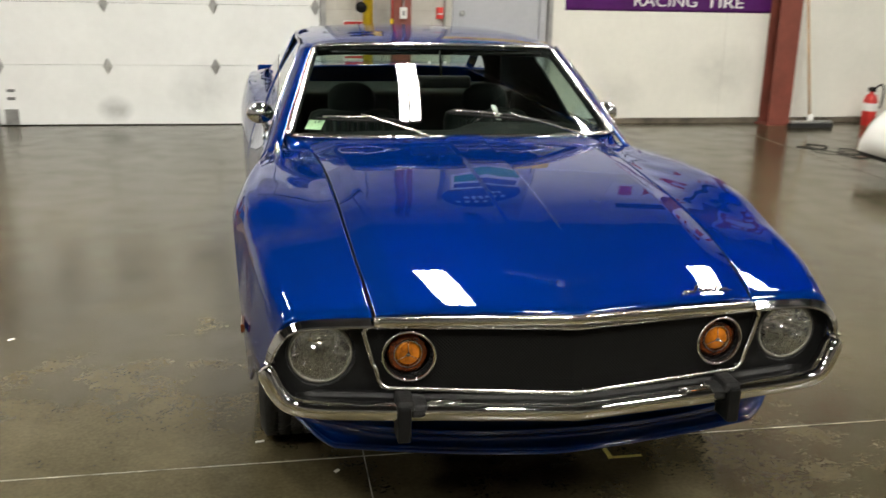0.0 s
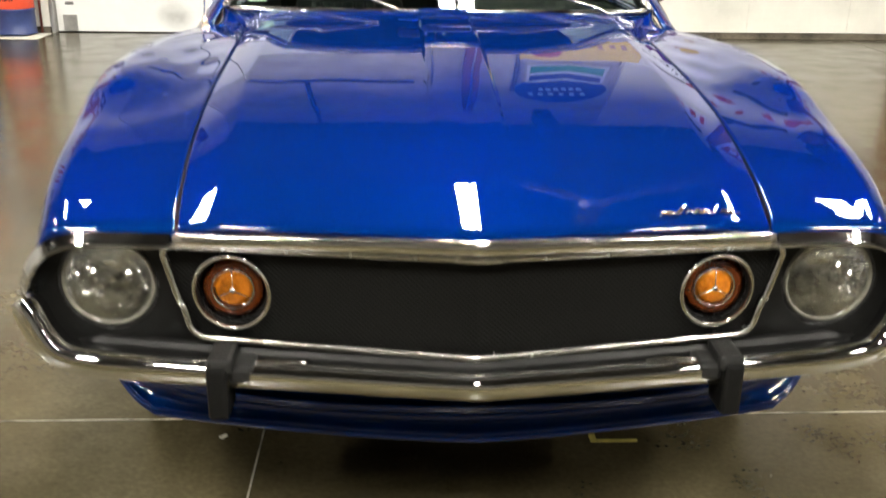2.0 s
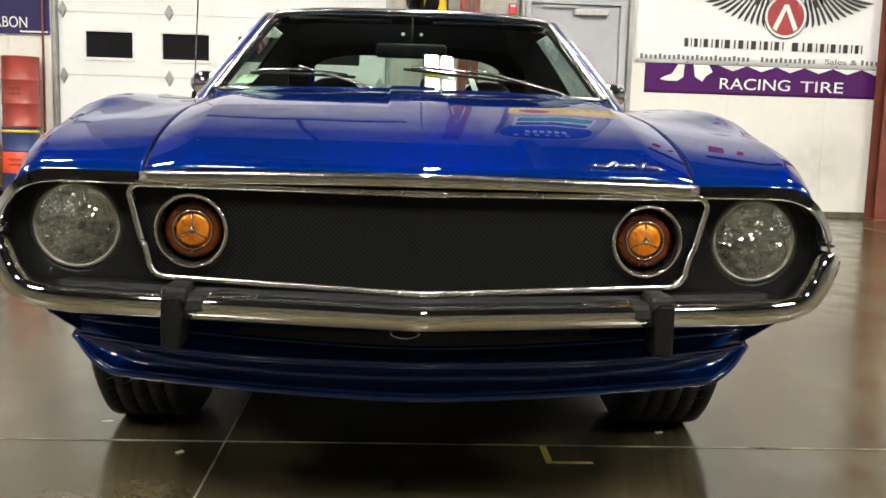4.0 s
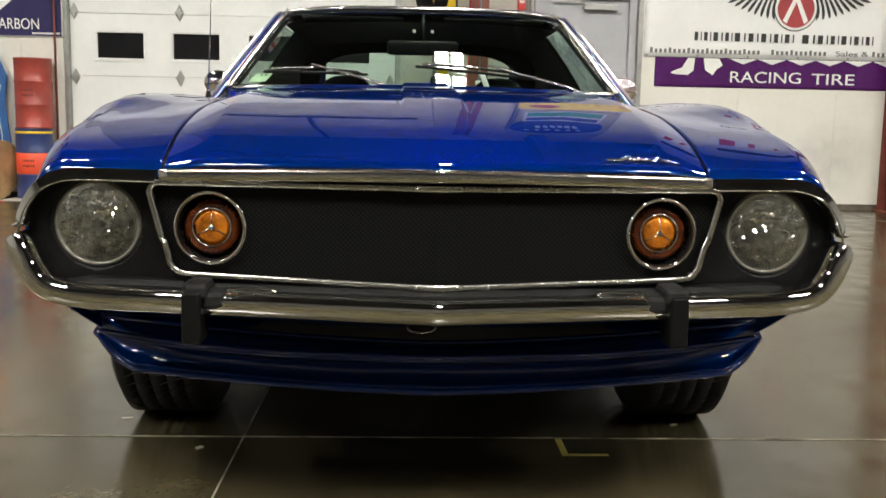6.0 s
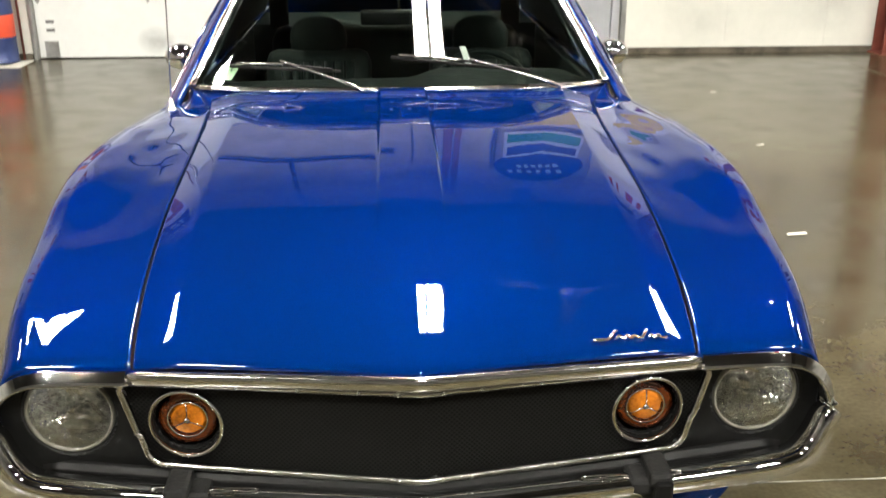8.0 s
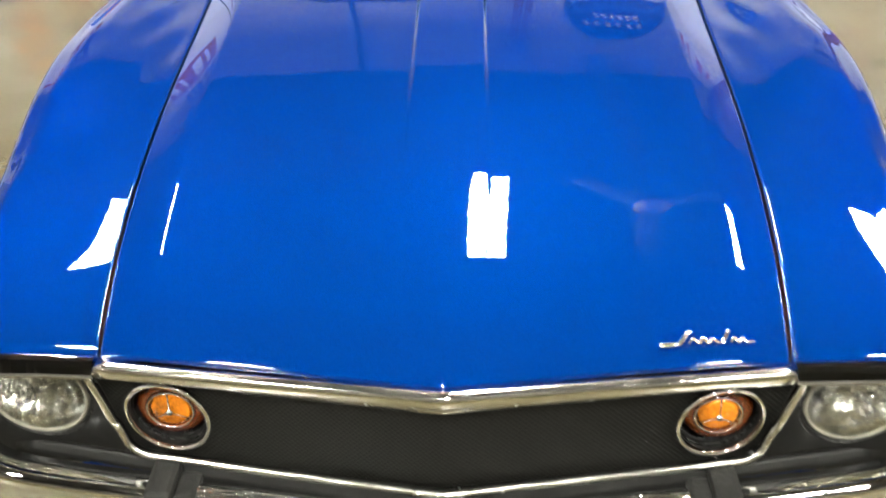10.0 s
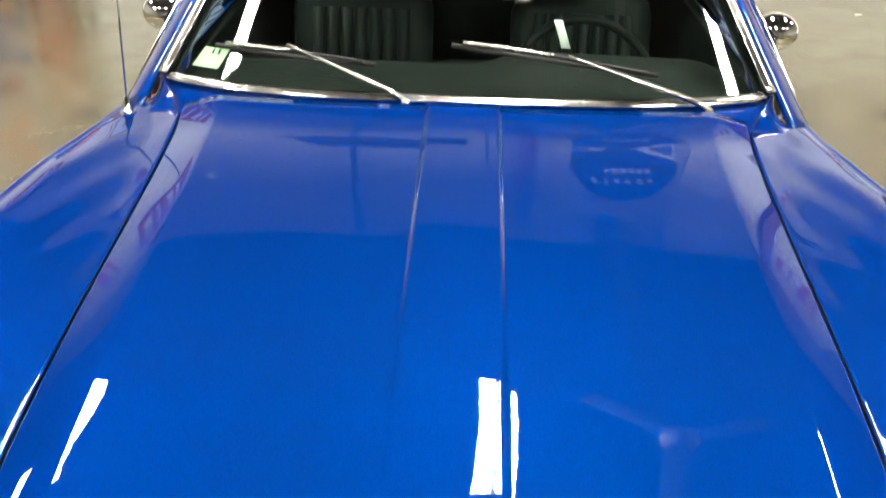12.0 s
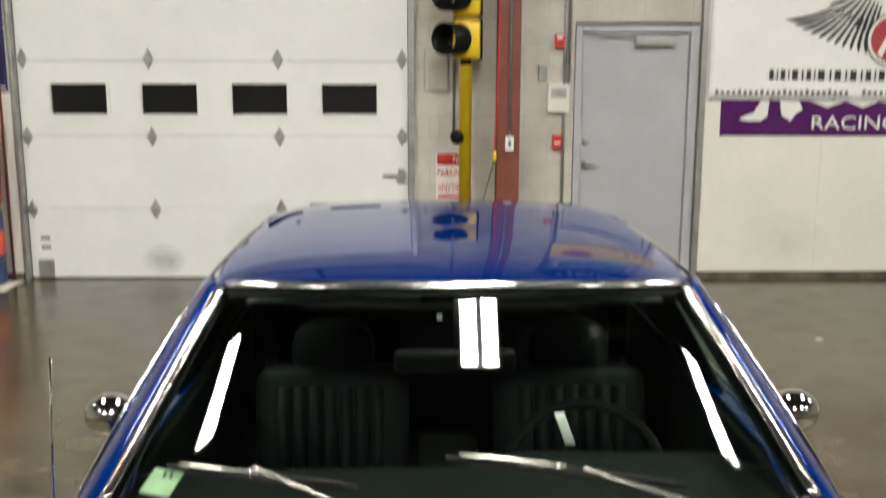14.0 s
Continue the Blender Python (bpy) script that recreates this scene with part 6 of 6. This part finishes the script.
painted_board()
w = thing("round_board", "round plywood disc leaning against a drum", "board")
part("disc", lathe(bmesh.new(), [(0.29, -0.01), (0.295, -0.004), (0.295, 0.004), (0.29, 0.01)], 48, "x", (0, 0, 0)), WOOD, w)
w.matrix_basis = pose(-3.99, 7.66, 0.292, 0, 8, -16)
for nm, dims in (("cardboard_box", (-4.75, -4.08, 7.25, 7.72, 0.0, 0.24)), ("cardboard_box", (-4.78, -4.11, 7.27, 7.70, 0.242, 0.50))):
    t = thing(nm, "brown cardboard box, taped, stacked on the floor", "box", "cardboard boxes")
    b = boxed("carton", dims, CARD, t, "", 0.006)
    boxed("tape_strip", (dims[0] + 0.02, dims[1] - 0.02, (dims[2] + dims[3]) / 2 - 0.025, (dims[2] + dims[3]) / 2 + 0.025, dims[5] + 0.0004, dims[5] + 0.001), WOOD, b)
cone = thing("red_cone", "small red plastic cone beside boxes", "cone")
part("cone", lathe(bmesh.new(), [(0.085, 0.006), (0.06, 0.02), (0.015, 0.20), (0.008, 0.205)], 24, "z", (-4.02, 7.48, 0)), RED, cone, "", True)
part("foot", box(bmesh.new(), -4.12, -3.92, 7.38, 7.58, 0.0, 0.006), RED, cone)

# ---- right side: broom, extinguisher, cable, parked white car ----
br = thing("push_broom", "push broom with pale wooden handle leaning on column", "broom")
tube("handle", [(5.30, 7.66, 0.09), (5.235, 7.72, 0.75), (5.155, 7.785, 1.52)], 0.014, WOOD, br, "pale wooden handle", 10, up=(1, 0, 0))
part("block", box(bmesh.new(), 5.05, 5.55, 7.60, 7.67, 0.050, 0.078, 0.008), STEEL, br, "grey head")
part("bristles", box(bmesh.new(), 5.04, 5.56, 7.59, 7.68, 0.0, 0.0495, 0.004), MATTE, br, "dark bristles")
part("socket", lathe(bmesh.new(), [(0.04, 0.0785), (0.034, 0.10), (0.020, 0.15)], 14, "z", (5.30, 7.645, 0)), WHITE, br, "pale plastic socket", True)

ex = thing("fire_extinguisher", "red fire extinguisher with black hose on floor", "extinguisher")
part("cylinder", lathe(bmesh.new(), [(0.07, 0.0), (0.078, 0.01), (0.078, 0.29), (0.06, 0.345), (0.025, 0.365), (0.025, 0.39)], 28, "z", (6.12, 7.78, 0)), RED, ex, "", True)
part("label_plate", lathe(bmesh.new(), [(0.0785, 0.17), (0.0795, 0.172), (0.0795, 0.258), (0.0785, 0.26)], 28, "z", (6.12, 7.78, 0), (False, False)), WHITE, ex, "pale label", True)
part("valve", box(bmesh.new(), 6.09, 6.15, 7.74, 7.82, 0.39, 0.44, 0.008), BLACK, ex)
tube("hose", spline([(6.15, 7.78, 0.42), (6.22, 7.76, 0.47), (6.25, 7.75, 0.37), (6.22, 7.74, 0.2)], 20), 0.011, RUBBER, ex, "", 8, up=(0, 1, 0))
o = tube("floor_cable", spline([(4.45, 6.45, 0.006), (4.60, 6.28, 0.006), (4.76, 6.42, 0.006), (4.62, 6.56, 0.006), (4.54, 6.20, 0.014), (4.80, 5.98, 0.006), (4.96, 6.18, 0.006), (4.76, 6.22, 0.014), (4.70, 5.82, 0.006), (5.0, 5.9, 0.006), (5.6, 6.3, 0.006), (6.4, 7.0, 0.006)], 140), 0.0055, RUBBER, None, "", 6)
tagged(o, "black power cable lying loosely on the floor", "cable")


def parked_car():
    c = thing("parked_car", "white car parked beside the rear wall, rounded corner", "car")
    xa, xb, ya, yb = 4.17, 8.4, 3.60, 5.30
    def shell(u, v):
        t = u
        taper = (1 - (2 * t - 1) ** 8) ** 0.5
        half_w = 0.85 * (0.72 + 0.28 * taper)
        zt = 0.62 + 0.18 * math.sin(math.pi * t) ** 0.7
        a = math.pi * (0.0 + v)
        y = (ya + yb) / 2 - half_w * math.copysign(abs(math.cos(a)) ** 0.45, math.cos(a))
        z = 0.24 + (zt - 0.24) * abs(math.sin(a)) ** 0.45
        return xa + (xb - xa) * t + 0.30 * ((z - 0.22) / 0.4) ** 2 * (1 - t) ** 6, y, z
    surf("body", shell, 40, 33, CARWHITE, c, "glossy white body")
    def nose(u, v):
        y = ya + 0.24 + (yb - ya - 0.48) * u
        return xa - 0.10 * math.sin(math.pi * u) ** 0.6 * math.sin(math.pi * v) ** 0.7 + 0.002 + 0.30 * v * v, y, 0.22 + 0.40 * v
    surf("end_cap", nose, 20, 14, CARWHITE, c)
    surf("cabin", lambda u, v: (5.6 + 2.2 * u, (ya + yb) / 2 - 0.62 * math.copysign(abs(math.cos(math.pi * v)) ** 0.5, math.cos(math.pi * v)), 0.80 + 0.52 * abs(math.sin(math.pi * v)) ** 0.5 * math.sin(math.pi * (0.04 + 0.92 * u)) ** 0.4), 24, 21, NIGHT, c, "dark glass cabin")
    boxed("chassis", (xa + 0.1, xb - 0.1, ya + 0.12, yb - 0.12, 0.16, 0.30), MATTE, c)
    for x in (5.35, 7.95):
        for y in (ya + 0.08, yb - 0.08):
            wh = part("wheel", lathe(bmesh.new(), [(0.20, -0.09), (0.30, -0.09), (0.315, -0.07), (0.315, 0.07), (0.30, 0.09), (0.20, 0.09)], 36, "y", (x, y, 0.316)), RUBBER, c, "black tyre", True)
            part("rim", lathe(bmesh.new(), [(0.195, -0.08), (0.06, -0.06), (0.06, 0.06), (0.195, 0.08)], 24, "y", (x, y, 0.316)), STEEL, wh, "", True)

parked_car()

# ---- marks and scraps on the floor ----
for dims in ((0.345, 0.362, 0.612, 0.742), (0.363, 0.465, 0.612, 0.626)):
    o = boxed("floor_tape", (*dims, 0.0004, 0.0012), TAPE)
    tagged(o, "strip of yellow tape stuck on the floor", "tape", "tape marks")
for x, y, w, d, a in ((0.703, 0.868, 0.022, 0.010, 20), (1.90, 2.735, 0.10, 0.03, 8), (2.35, 4.4, 0.06, 0.02, 30), (1.55, 3.1, 0.03, 0.02, 70), (-0.58, 0.66, 0.02, 0.012, 50), (-0.83, 0.9, 0.03, 0.008, 10), (2.6, 6.1, 0.05, 0.03, 15), (1.18, 0.2, 0.02, 0.012, 0), (-1.9, 2.0, 0.03, 0.015, 35)):
    bm = box(bmesh.new(), -w / 2, w / 2, -d / 2, d / 2, 0.0005, 0.003)
    for v in bm.verts:
        v.co.x += 0.3 * d * math.sin(40 * v.co.y)
    o = part("paper_scrap", bm, RAG)
    o.matrix_basis = pose(x, y, 0, 0, 0, a)
    tagged(o, "small torn white scrap lying on the floor", "scrap", "floor scraps")
